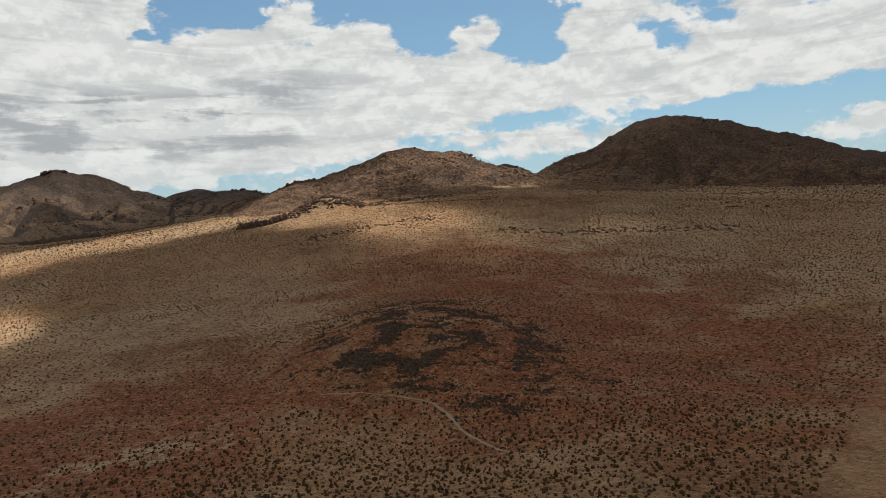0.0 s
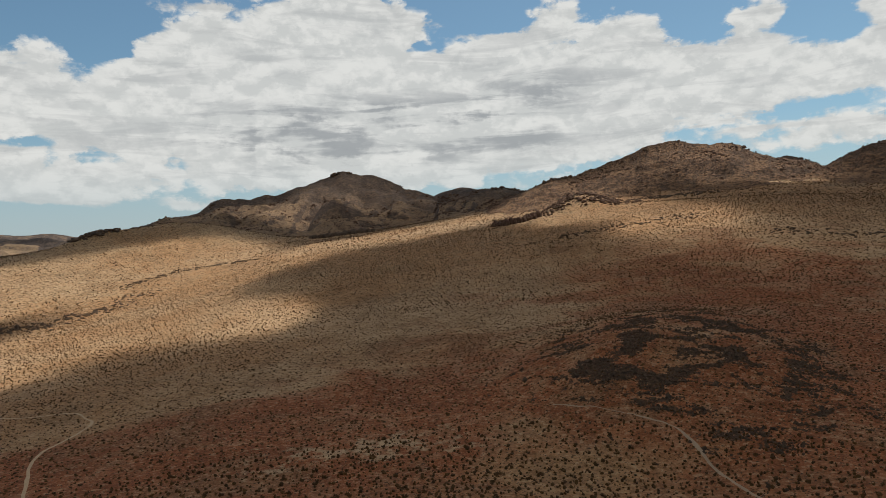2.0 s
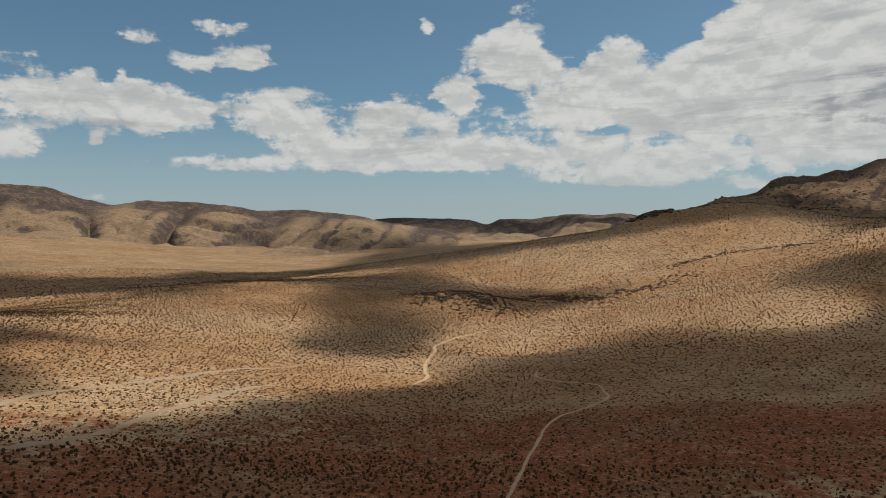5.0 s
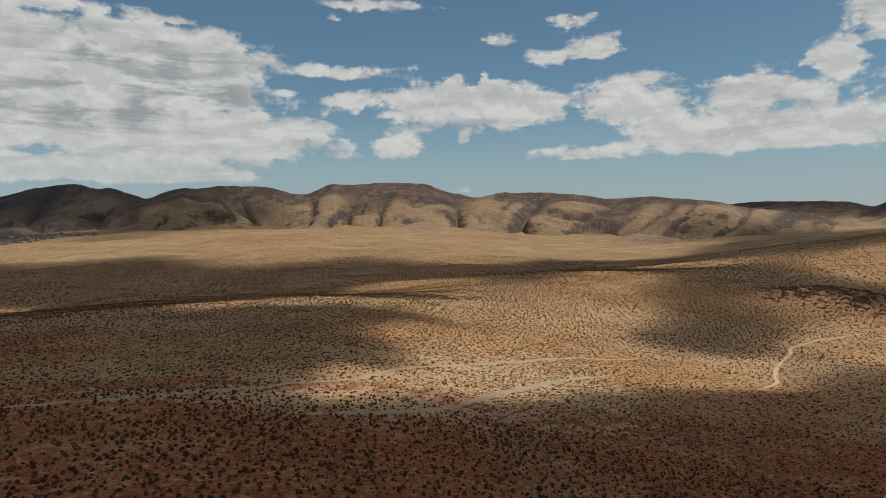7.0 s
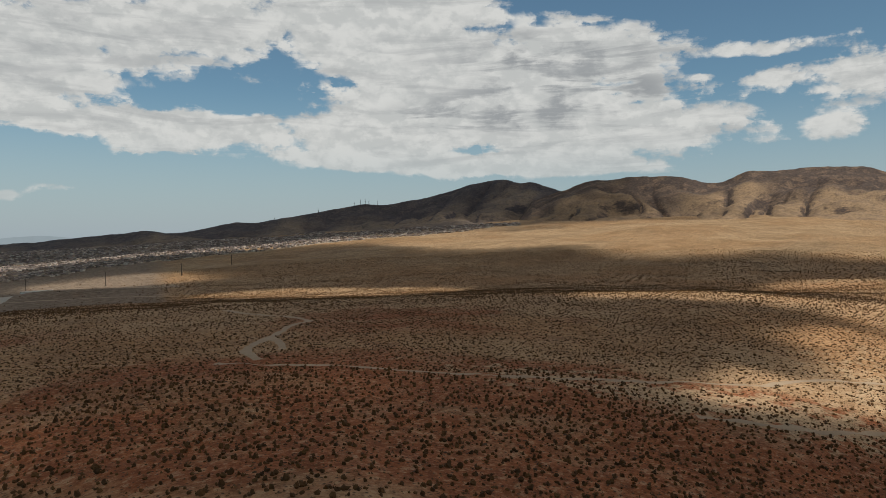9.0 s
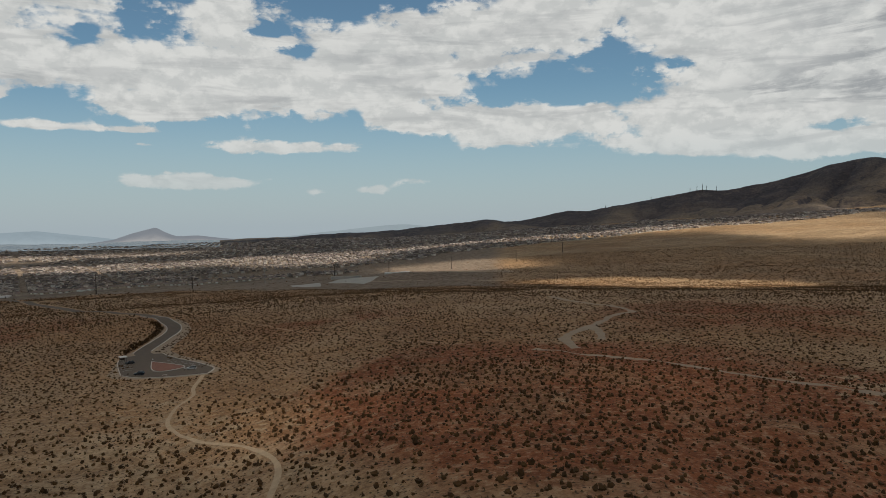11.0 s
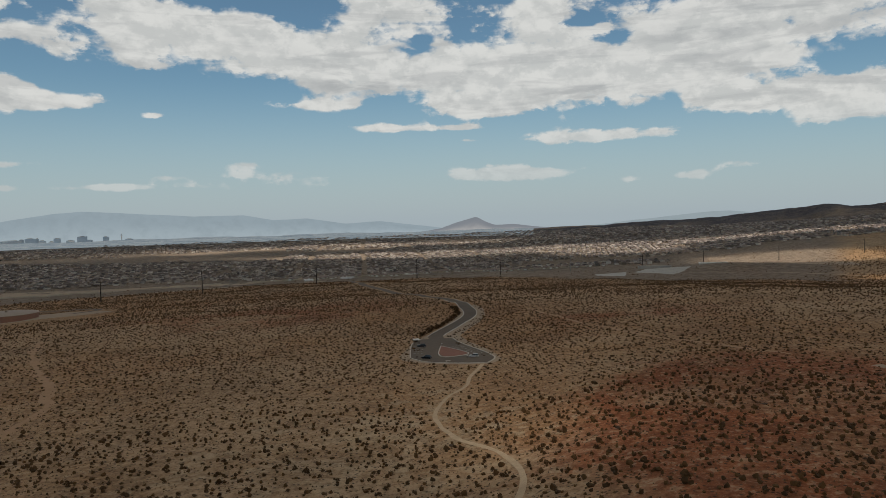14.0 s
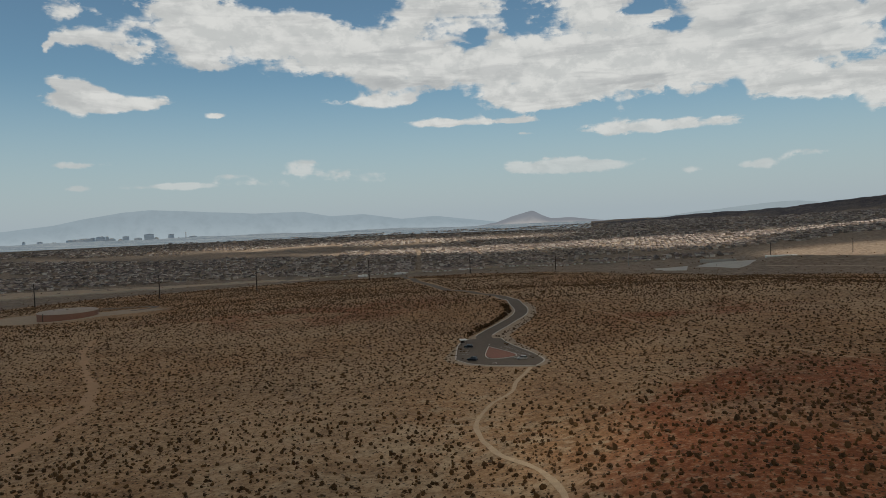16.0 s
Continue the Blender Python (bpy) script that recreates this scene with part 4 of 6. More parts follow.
# ---- distance ----
def backdrop(name, label, crest, far, foot_el, low, high, seed, rough):
    """Hazy ranges far beyond the valley; the haze is painted into their glowing colour."""
    crest = sorted(crest)
    az = np.arange(crest[0][0], crest[-1][0], 0.04)
    el = blurred(np.interp(az, [c[0] for c in crest], [c[1] for c in crest])[None], 3.0, 1, False)[0]
    arc = np.radians(az) * far
    el = el + rough * fractal(arc, arc * 0 + seed, 130, 5, seed)
    el = np.maximum(el, foot_el + 0.02)
    v = np.linspace(0, 1, 24)[:, None]
    d = far - 130 * (1 - v) - 22 * v * (1 - v) * 4 * (1 - np.abs(grain(arc, arc * 0, 60, seed + 3)))[None]
    e = foot_el + (el[None] - foot_el) * v
    x, y = -np.sin(np.radians(az))[None] * d, np.cos(np.radians(az))[None] * d
    z = EYE + d * np.tan(np.radians(e))
    me = raw(name, np.stack([x, y, z], -1).reshape(-1, 3), sheet_faces(24, len(az))[:, ::-1], None, True)
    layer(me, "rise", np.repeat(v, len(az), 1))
    m = bpy.data.materials.new(name + "_air")
    m.use_nodes = True
    g = Graph(m.node_tree)
    p = metres(g)
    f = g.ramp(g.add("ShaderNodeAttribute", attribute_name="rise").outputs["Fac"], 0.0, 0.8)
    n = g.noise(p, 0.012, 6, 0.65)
    # low is the paler haze tone, mixed in towards the foot
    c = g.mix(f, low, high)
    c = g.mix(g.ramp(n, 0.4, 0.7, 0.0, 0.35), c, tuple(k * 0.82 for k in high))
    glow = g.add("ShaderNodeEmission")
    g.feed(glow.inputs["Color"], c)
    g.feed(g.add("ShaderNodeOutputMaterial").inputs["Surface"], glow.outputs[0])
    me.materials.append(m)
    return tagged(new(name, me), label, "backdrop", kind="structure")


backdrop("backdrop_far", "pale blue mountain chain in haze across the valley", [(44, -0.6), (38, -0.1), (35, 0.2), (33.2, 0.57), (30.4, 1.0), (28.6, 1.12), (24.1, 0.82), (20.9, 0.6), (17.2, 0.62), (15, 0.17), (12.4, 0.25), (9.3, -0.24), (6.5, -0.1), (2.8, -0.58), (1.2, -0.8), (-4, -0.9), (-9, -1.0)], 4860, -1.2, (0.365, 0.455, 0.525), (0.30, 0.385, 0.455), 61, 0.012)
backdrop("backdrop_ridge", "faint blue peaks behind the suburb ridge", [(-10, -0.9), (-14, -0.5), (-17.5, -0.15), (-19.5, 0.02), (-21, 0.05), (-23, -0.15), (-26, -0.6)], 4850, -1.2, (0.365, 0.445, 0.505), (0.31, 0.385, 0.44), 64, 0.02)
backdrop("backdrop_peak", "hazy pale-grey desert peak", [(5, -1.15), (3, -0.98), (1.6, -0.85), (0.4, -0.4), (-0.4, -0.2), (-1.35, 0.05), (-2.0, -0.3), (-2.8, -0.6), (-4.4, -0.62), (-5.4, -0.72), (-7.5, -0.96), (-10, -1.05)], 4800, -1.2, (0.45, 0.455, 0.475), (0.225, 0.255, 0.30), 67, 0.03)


def build_valley():
    az, d = np.radians(np.arange(-6, 52, 0.25)), np.linspace(3450, 4800, 60)
    x, y = -np.sin(az)[None] * d[:, None], np.cos(az)[None] * d[:, None]
    z = np.maximum(land(x, y) + 1.5, EYE + d[:, None] * np.tan(np.radians(-1.5 + 0.33 * (d[:, None] - 3450) / 1350)))
    me = raw("backdrop_valley", np.stack([x, y, z], -1).reshape(-1, 3), sheet_faces(60, len(az))[:, ::-1], None, True)
    m = bpy.data.materials.new("valley_air")
    m.use_nodes = True
    g = Graph(m.node_tree)
    p = g.add("ShaderNodeMapping")
    g.feed(p.inputs["Vector"], metres(g))
    p.inputs["Scale"].default_value = (0.35, 1.6, 1.0)
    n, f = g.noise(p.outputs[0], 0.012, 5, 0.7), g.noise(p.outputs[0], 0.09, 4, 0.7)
    # the haze over the city is put into these emission colours
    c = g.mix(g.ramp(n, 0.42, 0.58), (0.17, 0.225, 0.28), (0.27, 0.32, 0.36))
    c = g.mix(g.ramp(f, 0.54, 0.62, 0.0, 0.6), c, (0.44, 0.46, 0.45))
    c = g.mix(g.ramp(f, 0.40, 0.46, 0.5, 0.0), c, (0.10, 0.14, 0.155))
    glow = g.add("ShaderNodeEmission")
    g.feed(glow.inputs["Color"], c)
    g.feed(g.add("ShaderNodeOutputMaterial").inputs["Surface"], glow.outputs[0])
    me.materials.append(m)
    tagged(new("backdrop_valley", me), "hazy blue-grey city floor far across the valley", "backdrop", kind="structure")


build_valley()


def tower(bearing, wide, tall, mat, floors, deep=0.7):
    x, y = polar(bearing, 4740)
    z = EYE + 4740 * math.tan(radians(-1.2))
    t = thing("high_rise", pose(x, y, z, 0, 0, bearing), "slab-like high-rise with rows of window bands on the skyline", "building", "city skyline")
    part("wall", box(wide, wide * deep, tall), mat, t)
    part("roof", box(wide * 0.5, wide * deep * 0.5, 2.5, pose(0, 0, tall)), CONCRETE, t)
    bands = []
    for k in range(floors):
        b = part("window", box(wide * 1.004, wide * deep * 1.004, tall / floors * 0.5, pose(0, 0, tall * (k + 0.3) / floors)), HAZE_GLASS, t)
        bands.append(b)
    return t


# Tower colours lightened and blued to paint in the haze of distance.
HAZE_GLASS = worn("hazed_tower_glass", (0.42, 0.50, 0.58), 0.3, 0, 0.2, 0.02)
HAZE_DARK = worn("hazed_dark_wall", (0.50, 0.575, 0.66), 0.4, 0, 0.2, 0.02)
HAZE_PALE = worn("hazed_pale_wall", (0.85, 0.85, 0.84), 0.7, 0, 0.15, 0.02)
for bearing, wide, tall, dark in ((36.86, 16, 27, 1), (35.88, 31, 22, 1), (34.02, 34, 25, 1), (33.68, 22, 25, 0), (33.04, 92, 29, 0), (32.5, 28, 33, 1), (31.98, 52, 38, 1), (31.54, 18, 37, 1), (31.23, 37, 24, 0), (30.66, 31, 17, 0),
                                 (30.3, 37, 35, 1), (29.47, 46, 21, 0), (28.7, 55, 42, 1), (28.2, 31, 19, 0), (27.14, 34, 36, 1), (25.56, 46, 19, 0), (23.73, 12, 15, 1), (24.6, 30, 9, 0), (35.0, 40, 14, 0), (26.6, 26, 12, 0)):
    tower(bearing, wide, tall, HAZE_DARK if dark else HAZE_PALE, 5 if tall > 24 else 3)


def observation_tower(bearing):
    x, y = polar(bearing, 4740)
    t = thing("observation_tower", pose(x, y, EYE + 4740 * math.tan(radians(-1.2))), "tall slender white observation tower with a round pod", "tower")
    part("shaft", rod(4.5, 2.4, 42, sides=12), HAZE_PALE, t)
    pod = rod(3, 8, 4, pose(0, 0, 40), 16)
    rod(8, 4, 4, pose(0, 0, 44), 16, pod)
    part("pod", pod, HAZE_PALE, t, "flared round pod")
    part("spire", rod(1.0, 0.2, 12, pose(0, 0, 48), 8), HAZE_PALE, t)


observation_tower(26.09)


def radio_mast(bearing, distance, el, tall):
    x, y = polar(bearing, distance)
    z = EYE + distance * math.tan(radians(el))
    t = thing("radio_mast", pose(x, y, z - 6), "thin lattice radio mast on the dark ridge", "mast", "masts on the ridge")
    for k in range(3):
        a = 2.094 * k
        part("leg", rod(0.55, 0.4, tall, pose(1.1 * math.cos(a), 1.1 * math.sin(a), 0), 6), STEEL, t)
    for k in range(1, 6):
        part("brace", rod(1.5, 1.5, 0.5, pose(0, 0, tall * k / 6), 6), STEEL, t)
    part("antenna", rod(0.4, 0.15, 7, pose(0, 0, tall), 6), GREYMETAL, t)


for b, tall in ((-43.4, 26), (-43.9, 38), (-44.3, 44), (-44.6, 34), (-45.3, 30), (-37.0, 18), (-40.5, 16)):
    radio_mast(b, 4180, 2.33 if b < -43 else (1.2 if b > -38 else 1.85), tall)

# ---- trails, roads and the trailhead ----
tagged(ribbon("trail", [(13, 312), (11, 302), (7, 284), (6, 271), (3, 262), (-2, 251), (-5, 233), (-3, 216), (3, 196), (11, 183), (15, 172), (17, 160), (15, 146), (8, 128), (-4, 112), (-12, 90)], 1.6, DIRT, 0.12, 2.0, 0.25, 1.5), "pale winding dirt footpath leading to the parking lot", "trail", kind="structure")
tagged(ribbon("trail", [(105, -50), (140, -78), (175, -102), (192, -114), (218, -132), (240, -149), (262, -166), (279, -187), (290, -209), (301, -226), (316, -234), (333, -239), (353, -228), (378, -226), (401, -238)], 1.4, DIRT, 0.12, 2.0, 0.5, 1.5), "pale dirt footpath over the stony slope", "trail", kind="structure")
tagged(ribbon("trail", [(398, -146), (417, -163), (430, -168), (455, -176), (493, -192), (534, -214), (562, -226), (580, -250), (592, -272), (610, -300)], 2.0, DIRT, 0.12, 2.0, 1.0, 1.3), "washed-out pale path in sunlight", "trail", kind="structure")
tagged(ribbon("trail", [(-262, 440), (-238, 392), (-226, 374), (-201, 336), (-179, 307), (-158, 272), (-153, 251), (-149, 231), (-145, 200), (-138, 170)], 4.0, TRAIL_SOIL, 0.08, 2.0, 0.95, 0.4), "broad washed track of bare reddish gravel", "trail", kind="structure")
tagged(ribbon("trail", [(30, 545), (51, 503), (72, 416), (86, 354), (104, 305), (113, 278), (124, 262)], 1.7, TRAIL_SOIL, 0.08, 2.0, 0.9, 0.6), "faint pale footpath across the shrubland", "trail", kind="structure")
tagged(ribbon("track", [(290, 460), (286, 400), (275, 342), (252, 328), (208, 293), (169, 258), (153, 227)], 5.0, TRACK, 0.12, 4.0, 0.5, 1.1), "faint two-wheel gravel track", "track", kind="structure")
tagged(ribbon("track", [(208, 293), (196, 268), (180, 246)], 5.0, TRACK, 0.1, 4.0, 0.6, 1.1), "faint fork of the gravel track", "track", kind="structure")
tagged(ribbon("wash", [(140, 238), (150, 212), (178, 166), (188, 134), (208, 112), (250, 85), (272, 63), (308, 50), (367, 12), (441, -40), (480, -90)], 3.2, TRACK, 0.1, 2.5, 0.95, 1.0), "dry sandy wash of pale gravel", "wash", kind="structure")
tagged(ribbon("wash", [(200, 60), (227, 31), (270, 11), (349, -22), (400, -60)], 4.0, TRACK, 0.1, 2.5, 0.97, 1.0), "narrow dry wash with pale gravel", "wash", kind="structure")
tagged(ribbon("wash", [(-26, -182), (-17, -190), (-9, -201), (1, -216), (9, -234), (20, -246), (42, -254), (66, -258)], 1.0, TRACK, 0.06, 1.5, 1.0, 0.8), "dry wash at the foot of the stony knoll", "wash", kind="structure")


def drape(name, outline, mat, lift=0.06, cell=5.0, label="", category="", parent=None):
    """A flat surface laid over the land."""
    bm = bmesh.new()
    bm.faces.new([bm.verts.new((x, y, 0)) for x, y in outline])
    xs, ys = [p[0] for p in outline], [p[1] for p in outline]
    for lo, hi, n in ((min(xs), max(xs), (1, 0, 0)), (min(ys), max(ys), (0, 1, 0))):
        for c in np.arange(lo + cell, hi, cell):
            bmesh.ops.bisect_plane(bm, geom=bm.verts[:] + bm.edges[:] + bm.faces[:], plane_co=(c, c, 0), plane_no=n)
    co = np.array([v.co[:] for v in bm.verts])
    for v, z in zip(bm.verts, land(co[:, 0], co[:, 1]) + lift):
        v.co.z = z
    bmesh.ops.recalc_face_normals(bm, faces=bm.faces[:])
    if sum(f.normal.z for f in bm.faces) < 0:
        bmesh.ops.reverse_faces(bm, faces=bm.faces[:])
    ob = part(name, bm, mat, parent, label)
    if not parent:
        tagged(ob, label, category, kind="structure")
    return ob


def edging(name, points, wide, tall, mat, parent, lift=0.0, step=2.5):
    """A raised kerb along a line on the land."""
    p = line_points(points, step)
    t = np.gradient(p, axis=0)
    t /= np.linalg.norm(t, axis=1)[:, None] + 1e-9
    n = np.stack([-t[:, 1], t[:, 0]], 1) * wide / 2
    z = land(p[:, 0], p[:, 1])[:, None] + lift
    prof = [np.concatenate([p - n, z - 0.2], 1), np.concatenate([p - n, z + tall], 1), np.concatenate([p + n, z + tall], 1), np.concatenate([p + n, z - 0.2], 1)]
    me = raw(name, np.stack(prof, 1).reshape(-1, 3), sheet_faces(len(p), 4), mat)
    return put(name, me, parent)


LOT = [(-21, 340), (-14, 329), (-4, 322), (15, 313), (19, 325), (14, 346), (3, 376), (-1, 392), (-9, 396), (-19, 394), (-23, 378)]
ROAD = [(-9, 390), (-11, 404), (-6, 424), (1, 450), (8, 476), (10, 500), (7, 526), (3, 560), (-6, 596), (-22, 624), (-45, 668), (-70, 735), (-92, 812), (-120, 900), (-150, 1010), (-172, 1120)]
drape("gravel_apron", [(-27, 344), (-24, 334), (-15, 326), (-4, 319.5), (16, 310), (22, 318), (20, 334), (16, 352), (7, 380), (3, 400), (8, 425), (16, 452), (20, 480), (20, 510), (14, 540), (4, 520), (0, 480), (-8, 440), (-15, 412), (-22, 392)], TRACK, 0.05, 5, "bare graded gravel beside the access road", "gravel")
drape("parking_lot", LOT, ASPHALT, 0.14, 4, "small dark asphalt parking lot at a desert trailhead", "parking lot")
road = ribbon("road", ROAD, 8.5, ASPHALT, 0.17, 3.0, 0.0, 1.2, 6)
tagged(road, "curving two-lane asphalt access road with pale kerbs", "road", kind="structure")
rp = line_points(ROAD[:9], 6.0)
rn = np.gradient(rp, axis=0)
rn = np.stack([-rn[:, 1], rn[:, 0]], 1) / np.linalg.norm(rn, axis=1)[:, None]
edging("kerb", [tuple(q) for q in (rp + rn * 4.6)[2:]], 0.55, 0.3, KERB, road)
edging("kerb", [tuple(q) for q in (rp - rn * 4.6)[2:]], 0.55, 0.3, KERB, road)
lot = bpy.data.objects["parking_lot"]
edging("kerb", [LOT[-2], LOT[-1], LOT[0]], 0.5, 0.3, KERB, lot)
edging("kerb", [LOT[0], LOT[1], LOT[2], LOT[3]], 0.5, 0.3, KERB, lot)
edging("kerb", [LOT[3], LOT[4], LOT[5], LOT[6], LOT[7]], 0.5, 0.3, KERB, lot)
for k in range(9):
    a, b = Vector((14.2 - 1.25 * k, 341 + 3.3 * k)), Vector((8.8 - 1.25 * k, 339.2 + 3.3 * k))
    edging("stall_line", [tuple(a), tuple(b)], 0.14, 0.152, PAINT_LINE, lot)
for k in range(6):
    edging("stall_line", [(-21.6 + 0.15 * k, 378 - 5.2 * k), (-16.4 + 0.15 * k, 378 - 5.2 * k)], 0.14, 0.152, PAINT_LINE, lot)
CLEAR.append((np.array([(-9.0, 334.0), (0, 328), (9, 321), (-2, 345), (6, 345), (-10, 350), (-2, 360), (-10, 372), (-12, 385)]), 11.0))
CLEAR.append((line_points(ROAD, 6), 7.0))
island = drape("traffic_island", [(-7, 369), (-7.5, 346), (-4, 337), (5, 338), (7, 343), (2, 354)], ISLAND, 0.32, 4, "teardrop traffic island filled with red gravel", "traffic island")
edging("kerb", [(-7, 369), (-7.5, 346), (-4, 337), (5, 338), (7, 343), (2, 354), (-7, 369)], 0.45, 0.4, KERB, island)

# valley road and graded pads beyond the shrubs
tagged(ribbon("road", [polar(b, d) for b, d in ((48, 1130), (36, 1170), (26, 1200), (17, 1240), (8, 1310), (0, 1380), (-7, 1430), (-12, 1500), (-15, 1620), (-16.5, 1800), (-16, 2050), (-13, 2400))], 17, ASPHALT, 0.3, 14, 0, 1.6), "divided valley road along the edge of the suburb", "road", kind="structure")
tagged(ribbon("road", [polar(b, d) for b, d in ((19.4, 1190), (18.6, 1330), (18.0, 1500), (18.3, 1750))], 14, ASPHALT, 0.3, 12, 0, 1.6), "side street into the suburb", "road", kind="structure")
tagged(ribbon("road", [polar(b, d) for b, d in ((10, 1130), (4, 1150), (-3, 1120), (-12, 1090), (-20, 1080), (-30, 1010))], 7, TRACK, 0.3, 12, 0.4, 1.6), "graded gravel service road", "road", kind="structure")
drape("graded_pad", [polar(36, 1080), polar(25, 1110), polar(16, 1140), polar(8, 1230), polar(16, 1185), polar(26, 1150), polar(36, 1120)], TRACK, 0.2, 30, "bare pale graded strip along the road", "graded pad")
drape("spillway", [(270, 1085), (305, 1142), (330, 1150), (368, 1118), (300, 985), (288, 1030)], CONCRETE, 0.35, 15, "pale concrete flood-channel apron", "spillway")
drape("spillway", [(196, 950), (205, 1062), (232, 1090), (262, 1102), (224, 946)], CONCRETE, 0.35, 15, "smaller pale concrete channel apron", "spillway")
drape("graded_pad", [polar(38, 1430), polar(30, 1395), polar(22, 1375), polar(17, 1335), polar(15.5, 1400), polar(22, 1470), polar(30, 1510), polar(38, 1580)], TRACK, 0.2, 30, "wide pale graded lot before the suburb", "graded pad")
drape("dirt_mound_pad", [polar(-23, 1190), polar(-24, 1320), polar(-29, 1350), polar(-30, 1210)], TRACK, 0.3, 20, "pale scraped earth in sunlight", "graded pad")


for street in (((12, 1560), (11, 1900), (13, 2300)), ((5, 1480), (3, 1800), (2, 2300), (1, 3000)), ((-4, 1480), (-5, 1900), (-4, 2500), (-5, 3200)), ((-12, 1900), (-16, 2150), (-22, 2350), (-29, 2450)), ((16, 1640), (8, 1700), (0, 1740), (-9, 1760)),
               ((20, 2000), (10, 2080), (0, 2150), (-10, 2250), (-18, 2400)), ((-24, 2150), (-32, 2350), (-41, 2500), (-50, 2650)), ((8, 2600), (-2, 2700), (-12, 2800), (-22, 2950)), ((40, 2150), (30, 2250), (20, 2400), (9, 2600))):
    tagged(ribbon("road", [polar(b, d) for b, d in street], 13, ASPHALT, 0.4, 16, 0, 1.0), "suburban street between rows of houses", "road", kind="structure")


def block_wall(points):
    t = tagged(new("block_wall"), "long tan concrete-block wall behind the suburb's edge", "wall")
    edging("wall_run", [polar(b, d) for b, d in points], 0.9, 2.2, STUCCO, t, 0, 12)


block_wall(((17, 1420), (9, 1480), (0, 1500), (-8, 1560), (-13, 1640)))
block_wall(((40, 1385), (32, 1385), (24, 1395), (19, 1405)))
block_wall(((-18, 1930), (-26, 2030), (-36, 2180), (-46, 2380)))

# ---- things on the ground ----
def car(x, y, turn, paint, label, tall=1.5, wide=1.85, long=4.6):
    t = thing("car", pose(x, y, height(x, y) + 0.16, 0, 0, turn), label, "car", "parked cars")
    bm = bmesh.new()
    rows = [(-0.5, 0.55, 0.8, 0.86), (-0.46, 0.3, 0.92, 0.98), (-0.2, 0.28, 0.98, 1.0), (0.2, 0.28, 0.98, 1.0), (0.44, 0.3, 0.86, 0.98), (0.5, 0.45, 0.72, 0.84)]
    loops = []
    for f, lo, hi, w in rows:
        yy, w2 = f * long, w * wide / 2
        loops.append([bm.verts.new(c) for c in ((-w2, yy, lo), (w2, yy, lo), (w2 * 0.97, yy, hi), (-w2 * 0.97, yy, hi))])
    for a, b in zip(loops, loops[1:]):
        for k in range(4):
            bm.faces.new((a[k], a[(k + 1) % 4], b[(k + 1) % 4], b[k]))
    bm.faces.new(loops[0][::-1]), bm.faces.new(loops[-1])
    bmesh.ops.recalc_face_normals(bm, faces=bm.faces[:])
    body = part("body", bm, paint, t)
    bm = bmesh.new()
    lo = [bm.verts.new(c) for c in ((-0.88, -0.44 * long, 0.92), (0.88, -0.44 * long, 0.92), (0.88, 0.24 * long, 0.95), (-0.88, 0.24 * long, 0.95))]
    hi = [bm.verts.new(c) for c in ((-0.68, -0.36 * long, tall), (0.68, -0.36 * long, tall), (0.68, 0.08 * long, tall), (-0.68, 0.08 * long, tall))]
    for k in range(4):
        bm.faces.new((lo[k], lo[(k + 1) % 4], hi[(k + 1) % 4], hi[k]))
    bm.faces.new(hi)
    part("windows", bm, GLASS, t, "dark tinted glass")
    part("roof", box(1.38, 0.45 * long, 0.05, pose(0, -0.14 * long, tall), 0.02), paint, t)
    for sx in (-1, 1):
        for sy in (-0.31, 0.32):
            w = part("wheel", rod(0.33, 0.33, 0.22, pose(sx * 0.8 - 0.11, sy * long, 0.33, 0, 90, 0), 14), TYRE, t)
            part("rim", rod(0.2, 0.2, 0.24, pose(sx * 0.8 - 0.12, sy * long, 0.33, 0, 90, 0), 10), GREYMETAL, w)
        part("headlight", box(0.35, 0.06, 0.14, pose(sx * 0.6, 0.49 * long, 0.62)), WHITE, t)
        part("tail_light", box(0.25, 0.06, 0.16, pose(sx * 0.7, -0.5 * long, 0.68)), TANK, t)


BLACK = worn("black_car_paint", (0.018, 0.018, 0.02), 0.25)
SILVER = worn("silver_car_paint", (0.48, 0.48, 0.47), 0.3, 0.4)
car(-17.2, 370, 96, BLACK, "black parked car beside the information shelter", 1.55)
car(-13.0, 336, 74, BLACK, "black parked sport utility vehicle near the kerb", 1.75, 1.95, 4.8)
car(9.5, 331, 80, SILVER, "silver parked hatchback at the path", 1.5)


def shelter(x, y):
    t = thing("information_shelter", pose(x, y, height(x, y) + 0.1, 0, 0, 20), "small shade shelter with a white flat roof", "shelter")
    for sx in (-1, 1):
        for sy in (-1, 1):
            part("post", box(0.16, 0.16, 2.6, pose(sx * 1.3, sy * 1.1, 0)), STEEL, t)
    part("roof", box(3.6, 3.0, 0.22, pose(0, 0, 2.6, 5), 0.05), WHITE, t, "bright white roof")
    part("notice_board", box(2.0, 0.12, 1.2, pose(0, 0.9, 0.9)), STEEL, t)


shelter(-20.5, 379)


def bench(x, y):
    t = thing("bench", pose(x, y, height(x, y) + 0.12, 0, 0, 10), "pale concrete bench at the edge of the lot", "bench")
    part("seat", box(2.2, 0.5, 0.1, pose(0, 0, 0.42), 0.03), KERB, t)
    for sx in (-0.8, 0.8):
        part("support", box(0.15, 0.42, 0.42, pose(sx, 0, 0)), KERB, t)


bench(-2.5, 325)


